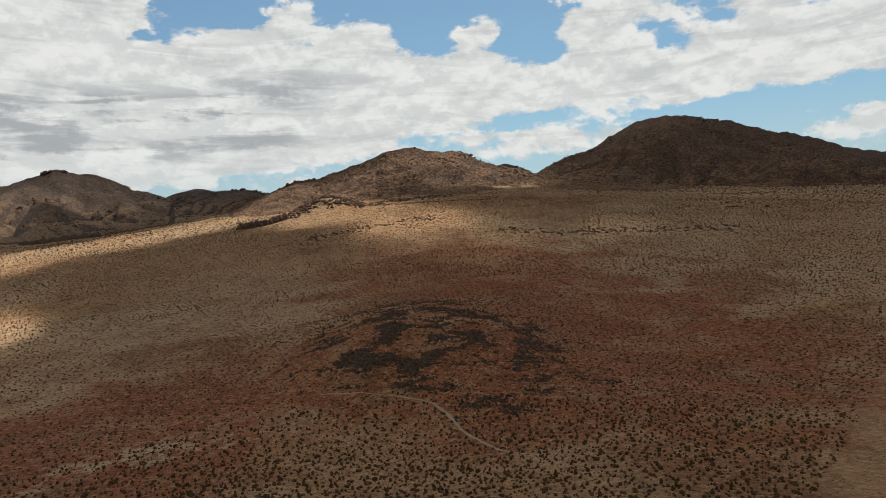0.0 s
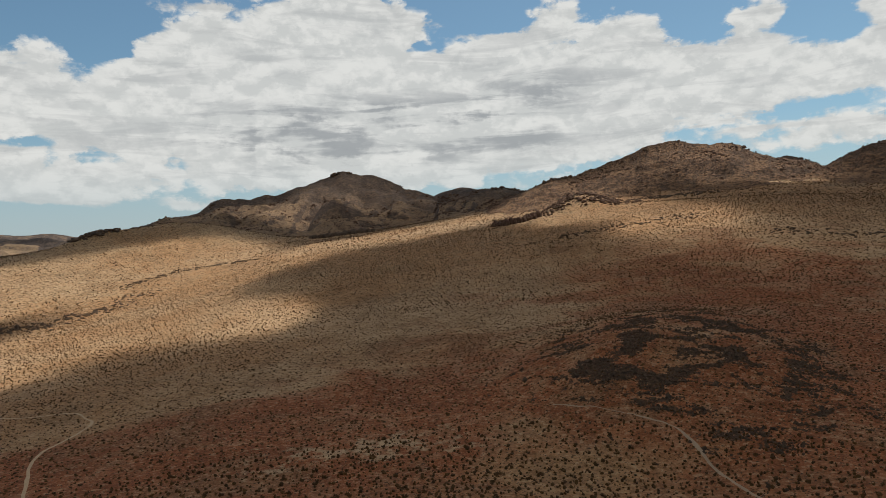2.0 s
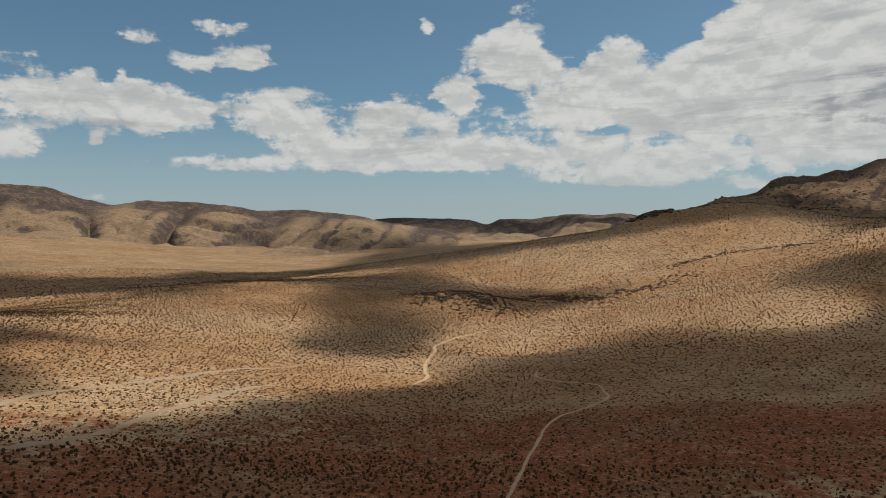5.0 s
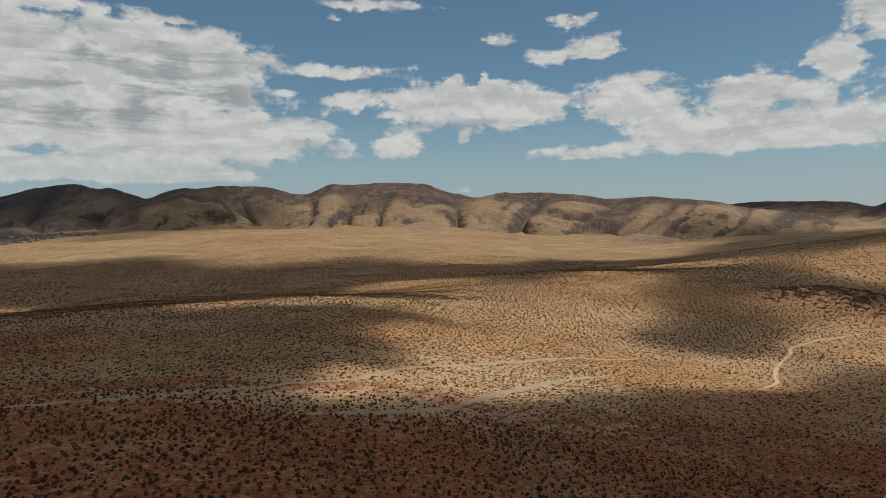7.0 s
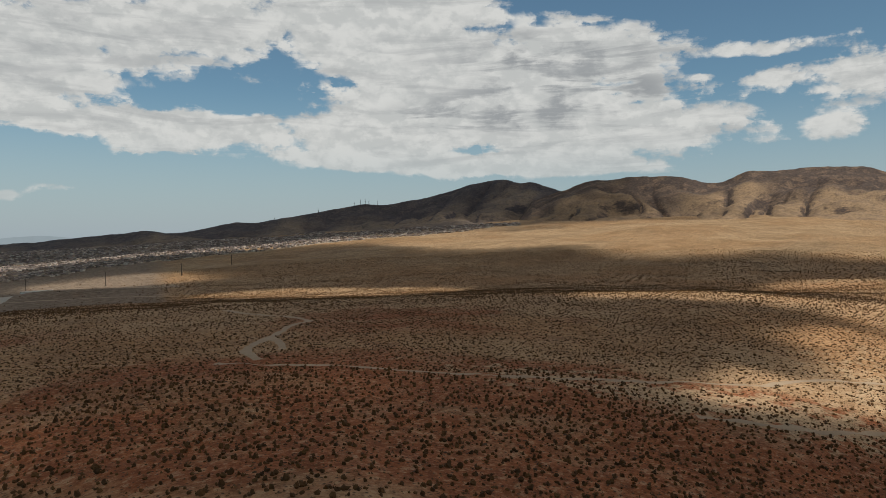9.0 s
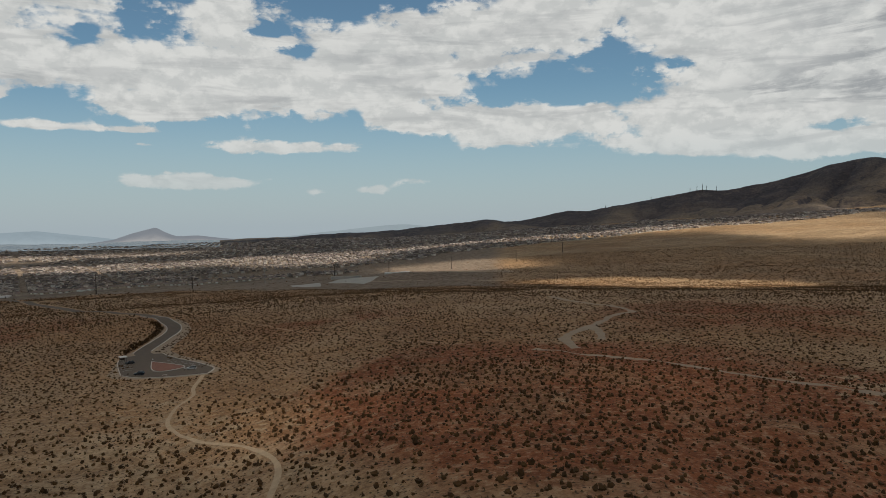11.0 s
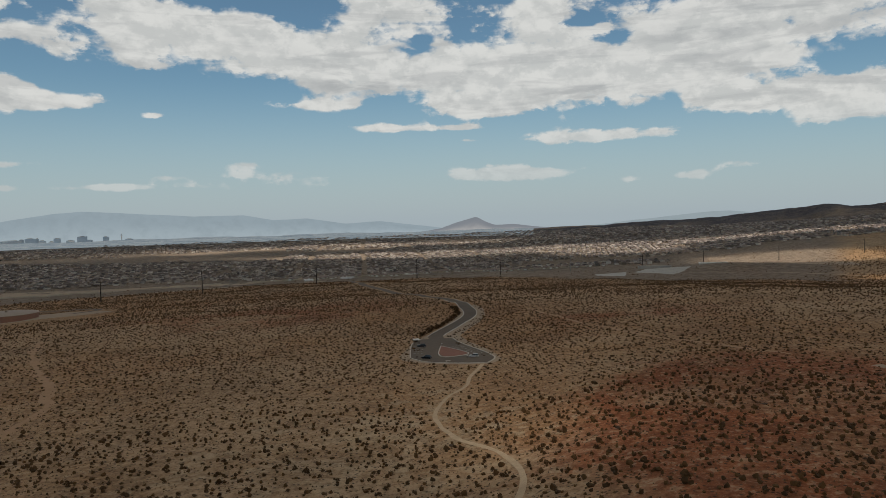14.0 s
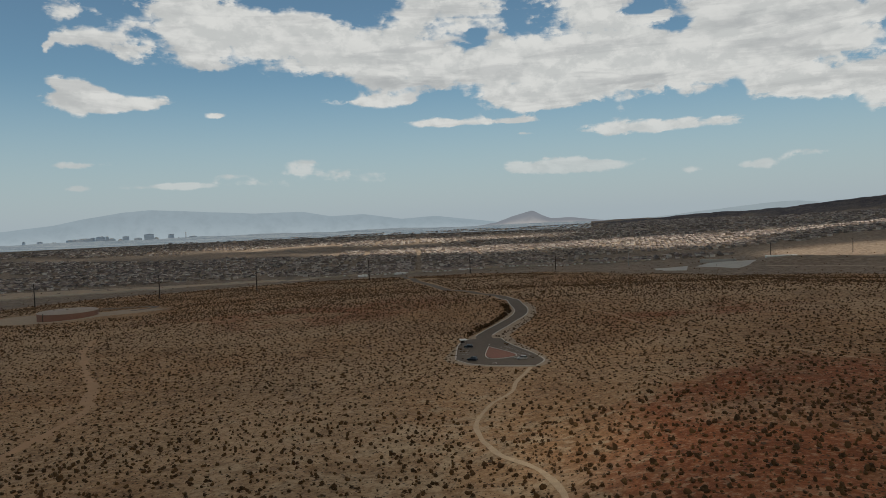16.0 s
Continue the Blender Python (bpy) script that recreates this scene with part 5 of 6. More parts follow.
def sign_post(x, y):
    t = thing("sign_post", pose(x, y, height(x, y) + 0.1), "small trail marker post with a plain plate", "sign")
    part("post", box(0.1, 0.1, 1.7), STEEL, t)
    part("plate", box(0.5, 0.05, 0.4, pose(0, -0.06, 1.3)), WHITE, t)


sign_post(-6.5, 368)
sign_post(6.4, 329)


def power_pole(bearing, distance, tall=29.0):
    x, y = polar(bearing, distance)
    t = thing("power_pole", pose(x, y, height(x, y) - 0.5, 0, 0, bearing), "tall dark weathered steel power pole", "power pole", "power line")
    part("pole", rod(0.75, 0.42, tall, sides=12), STEEL, t)
    for k, z in enumerate((tall - 2, tall - 6, tall - 10)):
        side = 1 if k % 2 else -1
        arm = part("arm", box(2.6, 0.22, 0.28, pose(side * 1.3, 0, z)), STEEL, t)
        part("insulator", rod(0.16, 0.16, 1.5, pose(side * 2.5, 0, z - 1.5), 8), GREYMETAL, arm)
    part("base", rod(0.95, 0.95, 0.8, sides=12), CONCRETE, t)


for b, d in ((35.5, 1010), (27.3, 960), (20.2, 930), (11.5, 1020), (3.4, 1080), (-3.4, 1120), (-14.6, 1320), (-19.1, 1400), (-24.3, 1450), (-29.7, 1560), (-33.5, 1750)):
    power_pole(b, d, 30 if d < 1100 else 27)


def lamp_mast(bearing, distance):
    x, y = polar(bearing, distance)
    t = thing("mobile_mast", pose(x, y, height(x, y) - 0.4), "slender pale grey steel mast", "mast")
    part("pole", rod(0.55, 0.3, 27, sides=10), GREYMETAL, t)
    part("antenna", rod(0.8, 0.8, 2.4, pose(0, 0, 25), 8), GREYMETAL, t)


lamp_mast(-9.0, 1230)


def water_tank(bearing, distance):
    x, y = polar(bearing, distance)
    z = height(x, y) - 1.5
    t = thing("water_tank", pose(x, y, z), "large low round reddish-brown steel water tank", "water tank")
    r, h = 25.5, 8.5
    bm = bmesh.new()
    n = 64
    prof = [(r, 0), (r, h), (r + 0.3, h), (r + 0.3, h + 0.35), (r * 0.7, h + 1.1), (r * 0.35, h + 1.6), (0.4, h + 1.8)]
    rings = [[bm.verts.new((a * math.cos(2 * math.pi * k / n), a * math.sin(2 * math.pi * k / n), b)) for k in range(n)] for a, b in prof[:2]]
    for k in range(n):
        bm.faces.new((rings[0][k], rings[0][(k + 1) % n], rings[1][(k + 1) % n], rings[1][k]))
    part("shell", bm, TANK, t)
    bm = bmesh.new()
    rings = [[bm.verts.new((a * math.cos(2 * math.pi * k / n), a * math.sin(2 * math.pi * k / n), b)) for k in range(n)] for a, b in prof[1:]]
    for p, q in zip(rings, rings[1:]):
        for k in range(n):
            bm.faces.new((p[k], p[(k + 1) % n], q[(k + 1) % n], q[k]))
    part("roof", bm, TANKTOP, t, "pale dusty conical roof")
    part("vent", rod(1.2, 1.2, 1.4, pose(2, -3, h + 1.5), 12), TANKTOP, t)
    part("vent", rod(0.8, 0.8, 1.1, pose(-9, -6, h + 1.2), 12), TANKTOP, t)
    part("ladder", box(0.7, 0.25, h + 1, pose(-r * 0.3, -r * 0.956, 0)), STEEL, t)


TX, TY = polar(33.1, 750)
drape("tank_yard", [(TX - 75, TY - 42), (TX + 20, TY - 44), (TX + 62, TY - 12), (TX + 88, TY + 22), (TX + 40, TY + 40), (TX - 30, TY + 55), (TX - 80, TY + 30)], TRACK, 0.25, 8, "bare graded yard around the water tank", "graded pad")
water_tank(33.1, 750)
CLEAR.append((np.array([(TX - 60, TY), (TX, TY), (TX + 40, TY)]), 55.0))
tagged(ribbon("road", [(TX - 90, TY + 90), (TX - 20, TY + 85), (TX + 40, TY + 70), (TX + 62, TY + 40), (TX + 50, TY + 20)], 7, ASPHALT, 0.35, 6, 0, 1.5), "curved drive behind the water tank", "road", kind="structure")


def shed(bearing, distance, sx, sy, sz):
    x, y = polar(bearing, distance)
    t = thing("shed", pose(x, y, height(x, y) - 0.3, 0, 0, bearing + 12), "long low white utility building", "building")
    part("wall", box(sx, sy, sz), WHITE, t)
    part("roof", box(sx + 1, sy + 1, 0.4, pose(0, 0, sz)), WHITE, t)
    part("door", box(1.4, 0.1, 2.2, pose(sx * 0.2, -sy / 2 - 0.04, 0.3)), STEEL, t)


def weir(x, y, turn, long):
    t = thing("weir", pose(x, y, height(x, y) - 0.5, 0, 0, turn), "pale concrete weir wall above the flood channel", "weir")
    part("wall", box(long, 1.2, 5.0, bevel=0.1), CONCRETE, t)
    for k in (-0.5, -0.17, 0.17, 0.5):
        part("buttress", box(1.2, 4.0, 4.2, pose(k * (long - 1.2), -2.4, 0)), CONCRETE, t)
    part("cap", box(long + 0.8, 1.8, 0.4, pose(0, 0, 5.0)), KERB, t)


weir(322, 1160, -12, 52)
shed(-19.3, 1385, 26, 9, 4)
shed(-20.2, 1410, 30, 8, 2.6)
shed(12.2, 1330, 16, 10, 3)
shed(9.2, 1340, 20, 10, 3)
shed(4.0, 1420, 26, 8, 2.6)


# ---- suburb ----
def suburb_mask(x, y):
    d, az = np.hypot(x, y), np.degrees(np.arctan2(-x, y))
    near = np.interp(az, (-58, -50, -40, -25, -15, 0, 14, 18, 40), (2560, 2420, 2250, 1980, 1480, 1400, 1420, 1540, 1600))
    farther = np.interp(az, (-58, -45, -25, -10, 40), (2900, 3000, 3500, 4000, 3500))
    bare = fractal(x * 0.6, y * 1.3, 420, 3, 71) + np.where((d < 2050) & (az > 14), 0.1, 0) + np.where((d > 1980) & (az > 16), 0.35, 0) - np.where((d > 1380) & (az < 14) & (az > -15), 0.5, 0) - np.where((d > 1700) & (az <= -15), 0.5, 0)
    return (az > -57) & (az < 42) & (d > near) & (d < farther) & (bare < 0.5)


def suburb_lots():
    """Places of houses in rows along streets."""
    out = []
    turn = radians(8)
    for y0, y1, dx, dy in ((900, 2200, 13.5, 22.0), (2200, 3100, 16.0, 27.0), (3100, 4700, 24.0, 38.0)):
        gx, gy = np.meshgrid(np.arange(-3600, 3600, dx), np.arange(y0, y1, dy))
        row = np.round(gy / dy).astype(int)
        jig = (row % 3 == 0)
        x, y = gx + np.where(row % 2, dx * 0.4, 0), gy + 22 * np.sin(gx / 170.0) + np.where(jig, 5, 0)
        xr, yr = x * math.cos(turn) - y * math.sin(turn), x * math.sin(turn) + y * math.cos(turn)
        street = (np.floor(gx / 170) * 170 + 14 > gx)
        keep = suburb_mask(xr, yr) & ~street
        xr, yr = xr[keep], yr[keep]
        lot_turn = turn + np.arctan(22 / 170 * np.cos(gx[keep] / 170.0))
        out.append(np.stack([xr, yr, lot_turn, np.full(len(xr), dx / 17.5)], 1))
    return np.concatenate(out)


def house_shapes(lots, rng, z=None):
    """Walls and hipped roofs for many houses at once."""
    n = len(lots)
    w, l = lots[:, 3] * rng.uniform(8.5, 11.5, n), lots[:, 3] * rng.uniform(9, 14, n)
    h, r = rng.choice([3.0, 3.0, 3.2, 5.4], n), rng.uniform(1.6, 2.6, n)
    z = land(lots[:, 0], lots[:, 1]) if z is None else z
    c, s = np.cos(lots[:, 2]), np.sin(lots[:, 2])

    def at(u, v, k):
        return np.stack([lots[:, 0] + u * c - v * s, lots[:, 1] + u * s + v * c, z + k], -1)

    walls = np.stack([at(sx * w / 2, sy * l / 2, k) for k in (-1.5 + 0 * h, h) for sx, sy in ((-1, -1), (1, -1), (1, 1), (-1, 1))], 1)
    over = 0.6
    roofs = np.stack([at(sx * (w / 2 + over), sy * (l / 2 + over), h - 0.1) for sx, sy in ((-1, -1), (1, -1), (1, 1), (-1, 1))] + [at(0 * w, -l * 0.18, h + r), at(0 * w, l * 0.18, h + r)], 1)
    wf = np.array([(0, 1, 5, 4), (1, 2, 6, 5), (2, 3, 7, 6), (3, 0, 4, 7)])
    rf = np.array([(0, 1, 4), (1, 2, 5), (1, 5, 4), (2, 3, 5), (3, 0, 4), (3, 4, 5)])
    k = np.arange(n)[:, None, None]
    return walls.reshape(-1, 3), (wf + 8 * k).reshape(-1, 4), roofs.reshape(-1, 3), (rf + 6 * k).reshape(-1, 3), (w, l, h, r)


def varied(name, tones):
    m, g, b = material(name, 0.85)
    r = g.add("ShaderNodeNewGeometry").outputs["Random Per Island"]
    c = tones[0]
    for k, tone in enumerate(tones[1:]):
        c = g.mix(g.ramp(r, (k + 0.9) / len(tones), (k + 1.1) / len(tones)), c, tone)
    c = g.mix(g.ramp(g.noise(metres(g), 0.3, 3), 0.35, 0.7, 0, 0.3), c, (0.2, 0.16, 0.13))
    g.feed(b.inputs["Base Color"], c)
    return m


STUCCOS = varied("stucco_tones", [(0.30, 0.245, 0.20), (0.44, 0.38, 0.32), (0.20, 0.16, 0.13), (0.66, 0.60, 0.53)])
ROOFS = varied("roof_tones", [(0.13, 0.105, 0.10), (0.21, 0.17, 0.155), (0.07, 0.06, 0.058), (0.34, 0.29, 0.255)])


def build_suburb():
    rng = np.random.default_rng(5)
    lots = suburb_lots()
    lots[:, :2] += rng.normal(0, 1.2, (len(lots), 2))
    order = np.argsort(np.hypot(lots[:, 0], lots[:, 1]))
    lots = lots[order][rng.random(len(lots)) < 0.86]
    single, rest = lots[:110], lots[110:]
    wv, wf, rv, rf, _ = house_shapes(rest, rng)
    t = tagged(new("houses"), "dense suburb of tan stucco houses with tile roofs", "houses", kind="stuff")
    put("walls", raw("walls", wv, wf, STUCCOS), t)
    put("roofs", raw("roofs", rv, rf, ROOFS), t)
    # streets of houses that climb the dark ridge
    rx, ry, rz, ra = (q.ravel() for q in RIDGE[0])
    up = np.where((ra > -41) & (ra < -7) & (fractal(rx, ry, 240, 3, 75) > -0.28))[0]
    up = up[rng.random(len(up)) < 0.3]
    climb = np.stack([rx[up], ry[up], rng.normal(0.2, 0.15, len(up)), np.full(len(up), 0.95)], 1)
    wv, wf, rv, rf, _ = house_shapes(climb, rng, np.maximum(rz[up], land(rx[up], ry[up])))
    t = tagged(new("houses"), "rows of pale stucco houses climbing the dark ridge", "houses", kind="stuff")
    put("walls", raw("walls", wv, wf, STUCCOS), t)
    put("roofs", raw("roofs", rv, rf, ROOFS), t)
    made = []
    for k in range(4):
        one = np.array([[0, 0, 0, 1.0]])
        wv, wf, rv, rf, (w, l, h, r) = house_shapes(one, rng)
        z0 = height(0, 0)
        house = new("house")
        tagged(house, ("tan stucco house with brown tile roof", "cream stucco house with grey-brown tile roof")[k % 2], "house", "suburban houses")
        put("wall", raw("wall", wv - (0, 0, z0), wf, STUCCO), house)
        put("roof", raw("roof", rv - (0, 0, z0), rf, ROOF), house)
        part("garage_door", box(4.8, 0.12, 2.3, pose(-w[0] * 0.15, -l[0] / 2 - 0.05, 0.2)), WHITE, house)
        for sx in (-0.3, 0.3):
            part("window", box(1.6, 0.1, 1.1, pose(sx * w[0], -l[0] / 2 - 0.05, h[0] - 1.6)), GLASS, house)
        made.append(house)
    for k, (x, y, a, _) in enumerate(single):
        m = pose(x, y, height(x, y), 0, 0, math.degrees(a) + (180 if k % 3 == 0 else 0))
        if k < 4:
            made[k].matrix_world = m
        else:
            copy_thing(made[k % 4], m)
    # street trees and palms between the houses
    n = 21000
    pick = lots[rng.integers(0, len(lots), n)]
    x, y = pick[:, 0] + rng.normal(0, 9, n), pick[:, 1] + rng.normal(0, 9, n)
    clumps("garden_trees", "dark green garden trees among the houses", "trees", x, y, rng.uniform(2.6, 5.0, n) * np.sqrt(pick[:, 3]), 7, TREE, rng, 1.4)


def clumps(name, label, category, x, y, size, leaves, mat, rng, tall=0.8, squash=1.0):
    """Many shrubs, each a loose dome of leaf sprays."""
    n = len(x)
    z = land(x, y)
    a, u = rng.uniform(0, 2 * np.pi, (n, leaves)), rng.uniform(0.05, 1, (n, leaves))
    rad = np.sqrt(1 - u**2 * 0.8) * rng.uniform(0.35, 1, (n, leaves))
    c = np.stack([rad * np.cos(a) * 0.62, rad * np.sin(a) * 0.62, u * tall * 0.8], -1)
    tri = rng.normal(0, 1, (n, leaves, 3, 3))
    tri /= np.linalg.norm(tri, axis=-1, keepdims=True)
    p = c[:, :, None] + tri * rng.uniform(0.22, 0.5, (n, leaves, 1, 1)) * (1.6 / leaves**0.33)
    p[..., 2] = np.maximum(p[..., 2], 0.0)
    p *= size[:, None, None, None] * 0.62
    p[..., 0] += x[:, None, None]
    p[..., 1] += y[:, None, None]
    p[..., 2] += z[:, None, None] - 0.05
    me = raw(name, p.reshape(-1, 3), np.arange(n * leaves * 3).reshape(-1, 3), mat)
    return tagged(new(name, me), label, category, kind="stuff")


build_suburb()


# ---- shrubs and stones ----
def open_ground(x, y):
    ok = np.ones(len(x), bool)
    for line, half in CLEAR:
        lo, hi = line.min(0) - half - 1, line.max(0) + half + 1
        near = np.where(ok & (x > lo[0]) & (x < hi[0]) & (y > lo[1]) & (y < hi[1]))[0]
        for chunk in np.array_split(near, max(1, len(near) // 20000)):
            if len(chunk):
                d = np.hypot(x[chunk, None] - line[None, :, 0], y[chunk, None] - line[None, :, 1]).min(1)
                ok[chunk[d < half + 0.4]] = False
    return ok


def scatter(rng, lo, hi, per_m2, a0=-214, a1=42):
    s = 1 / math.sqrt(per_m2)
    x, y = (q.ravel() for q in np.meshgrid(np.arange(-hi, hi, s), np.arange(-hi, hi, s)))
    x, y = x + rng.uniform(-0.95, 0.95, len(x)) * s, y + rng.uniform(-0.95, 0.95, len(y)) * s
    d, az = np.hypot(x, y), np.degrees(np.arctan2(-x, y))
    inside = (d > lo) & (d < hi) & ((az < a1) | (az > a0 + 360))
    x, y = x[inside], y[inside]
    patch = 0.8 + 0.2 * fractal(x, y, 38, 3, 81) + 0.2 * fractal(x, y, 220, 2, 85)
    keep = rng.random(len(x)) < np.clip(patch, 0.2, 1)
    keep &= rng.random(len(x)) > graded(x, y) * 0.97
    x, y = x[keep], y[keep]
    ok = open_ground(x, y)
    return x[ok], y[ok]


DOME = np.array([(math.cos(a) * r, math.sin(a) * r, h) for r, h, n, o in ((0.75, 0.0, 5, 0.0), (1.0, 0.75, 5, 0.6), (0.55, 1.45, 3, 0.2)) for a in (np.arange(n) * 2 * math.pi / n + o)])
DOME_FACES = np.array([(0, 1, 5), (1, 6, 5), (1, 2, 6), (2, 7, 6), (2, 3, 7), (3, 8, 7), (3, 4, 8), (4, 9, 8), (4, 0, 9), (0, 5, 9), (5, 6, 10), (6, 11, 10), (6, 7, 11), (7, 8, 11), (8, 12, 11), (8, 9, 12), (9, 10, 12), (9, 5, 10), (10, 11, 12)])
TUFT = np.array([(1, 0, 0.15), (-0.5, 0.87, 0.15), (-0.5, -0.87, 0.15), (0, 0, 1.15)])
TUFT_FACES = np.array([(0, 1, 3), (1, 2, 3), (2, 0, 3)])
LOW = np.array([(math.cos(a), math.sin(a), 0.3) for a in np.arange(5) * 1.2566] + [(0.55, 0.15, 1.0), (-0.5, -0.12, 1.05)])
LOW_FACES = np.array([(0, 1, 5), (1, 6, 5), (1, 2, 6), (2, 3, 6), (3, 4, 6), (4, 5, 6), (4, 0, 5)])


def bushes(name, label, x, y, size, rng, near, mat):
    """Dense shrub crowns with uneven outlines; the near ones carry loose sprays too."""
    shape, faces = ((TUFT, TUFT_FACES), (LOW, LOW_FACES), (DOME, DOME_FACES))[near]
    n, k = len(x), len(shape)
    v = shape[None] * rng.uniform(0.55, 1.35, (n, k, 1)) * np.stack([rng.uniform(0.8, 1.25, n), rng.uniform(0.8, 1.25, n), rng.uniform(0.75, 1.2, n)], 1)[:, None] * (size * 0.5)[:, None, None]
    turn = rng.uniform(0, 6.283, n)[:, None]
    v[..., 0], v[..., 1] = v[..., 0] * np.cos(turn) - v[..., 1] * np.sin(turn) + x[:, None], v[..., 0] * np.sin(turn) + v[..., 1] * np.cos(turn) + y[:, None]
    v[..., 2] += land(x, y)[:, None] - 0.08
    verts, tris = v.reshape(-1, 3), (faces[None] + k * np.arange(n)[:, None, None]).reshape(-1, 3)
    if near == 2:
        m = 5
        a, u = rng.uniform(0, 6.283, (n, m)), rng.uniform(0.15, 0.9, (n, m))
        c = np.stack([np.cos(a) * np.sqrt(1.05 - u * u), np.sin(a) * np.sqrt(1.05 - u * u), u * 1.45], -1)
        t = rng.normal(0, 0.22, (n, m, 3, 3)) + c[:, :, None]
        t *= (size * 0.5)[:, None, None, None]
        t += np.stack([x, y, land(x, y)], -1)[:, None, None]
        tris = np.concatenate([tris, np.arange(n * m * 3).reshape(-1, 3) + len(verts)])
        verts = np.concatenate([verts, t.reshape(-1, 3)])
    me = raw(name, verts, tris, mat)
    return tagged(new(name, me), label, "shrubs", kind="stuff")


def build_shrubs():
    rng = np.random.default_rng(11)
    x, y = scatter(rng, 70, 250, 0.18)
    size = np.clip(rng.normal(0.88, 0.25, len(x)), 0.4, 1.6)
    d, az = np.hypot(x, y), np.degrees(np.arctan2(-x, y))
    single = np.where((d > 160) & (d < 205) & (az > -12) & (az < 30))[0]
    single = single[size[single] > 0.9][::3][:260]
    rest = np.setdiff1d(np.arange(len(x)), single)
    bushes("creosote_shrubs", "dark olive-brown creosote bushes dotted over the gravel", x[rest], y[rest], size[rest], rng, 2, LEAF)
    build_single(x[single], y[single], size[single], rng)
    edge = line_points(ROAD[1:7], 3.2)
    out = np.stack([-np.gradient(edge[:, 1]), np.gradient(edge[:, 0])], 1)
    out /= np.linalg.norm(out, axis=1)[:, None]
    edge = edge + out * rng.uniform(7.0, 11.0, (len(edge), 1))
    build_single(edge[:, 0], edge[:, 1], rng.uniform(1.9, 3.0, len(edge)), rng)
    x, y = scatter(rng, 250, 540, 0.16)
    bushes("creosote_shrubs", "dark creosote bushes thinning up the slopes", x, y, np.clip(rng.normal(1.0, 0.28, len(x)), 0.45, 1.9), rng, 1, LEAF)
    x, y = scatter(rng, 540, 1000, 0.12)
    bushes("creosote_shrubs", "small dark bushes on the long slopes", x, y, np.clip(rng.normal(1.4, 0.4, len(x)), 0.7, 2.8), rng, 0, LEAF)
    x, y = scatter(rng, 1000, 1700, 0.03)
    bushes("creosote_shrubs", "small dark bushes on the far slopes", x, y, np.clip(rng.normal(2.1, 0.6, len(x)), 0.9, 3.6), rng, 0, LEAF)
    x, y = scatter(rng, 70, 340, 0.25)
    bushes("bursage_tufts", "low dry brown bursage between the bushes", x, y, rng.uniform(0.3, 0.75, len(x)), rng, 0, DRY)


def build_single(x, y, size, rng):
    kinds = []
    for k in range(5):
        bm = bmesh.new()
        for _ in range(130):
            a, u, q = rng.uniform(0, 6.28), rng.uniform(0.1, 1), rng.uniform(0.4, 1)
            r = math.sqrt(1 - 0.8 * u * u) * q * 0.55
            c = Vector((r * math.cos(a), r * math.sin(a), 0.12 + u * 0.62))
            bm.faces.new([bm.verts.new(c + Vector(rng.normal(0, 1, 3)).normalized() * rng.uniform(0.1, 0.24)) for _ in range(3)])
        leaves = bpy.data.meshes.new("foliage")
        bm.to_mesh(leaves)
        bm.free()
        leaves.materials.append(LEAF)
        bm = bmesh.new()
        for s in range(6):
            rod(0.03, 0.012, 0.7, pose(0, 0, 0, rng.uniform(15, 45), 0, s * 60 + rng.uniform(-20, 20)), 5, bm)
        stems = bpy.data.meshes.new("stems")
        bm.to_mesh(stems)
        bm.free()
        stems.materials.append(BARK)
        kinds.append((leaves, stems))
    for k in range(len(x)):
        t = thing("creosote_bush", pose(x[k], y[k], height(x[k], y[k]) - 0.03, 0, 0, rng.uniform(0, 360)) @ Matrix.Scale(float(size[k]), 4), "rounded dark olive creosote bush on bare gravel", "shrub", "creosote bushes")
        put("foliage", kinds[k % 5][0], t)
        put("stems", kinds[k % 5][1], t)


build_shrubs()

STONE = np.array([(1, 0, 0), (-1, 0, 0), (0, 1, 0), (0, -1, 0), (0, 0, 1), (0, 0, -0.6), (0.6, 0.6, 0.5), (-0.6, 0.6, 0.5), (0.6, -0.6, 0.5), (-0.6, -0.6, 0.5)], float)
STONE_FACES = np.array([(0, 2, 6), (2, 4, 6), (4, 0, 6), (2, 1, 7), (1, 4, 7), (4, 2, 7), (1, 3, 9), (3, 4, 9), (4, 1, 9), (3, 0, 8), (0, 4, 8), (4, 3, 8), (2, 0, 5), (1, 2, 5), (3, 1, 5), (0, 3, 5)])


def stones(name, label, x, y, size, mat, rng, flat=0.6, z=None):
    n = len(x)
    z = land(x, y) if z is None else z
    v = STONE[None] * rng.uniform(0.55, 1.3, (n, 10, 1)) * np.stack([rng.uniform(0.7, 1.6, n), rng.uniform(0.6, 1.1, n), rng.uniform(0.5, 1.0, n) * flat / 0.6], 1)[:, None] * size[:, None, None]
    a = rng.uniform(0, 6.28, n)
    c, s = np.cos(a)[:, None], np.sin(a)[:, None]
    p = np.stack([v[..., 0] * c - v[..., 1] * s + x[:, None], v[..., 0] * s + v[..., 1] * c + y[:, None], v[..., 2] + z[:, None] + 0.1 * size[:, None]], -1)
    me = raw(name, p.reshape(-1, 3), (STONE_FACES[None] + 10 * np.arange(n)[:, None, None]).reshape(-1, 3), mat)
    return tagged(new(name, me), label, "rocks", kind="stuff")


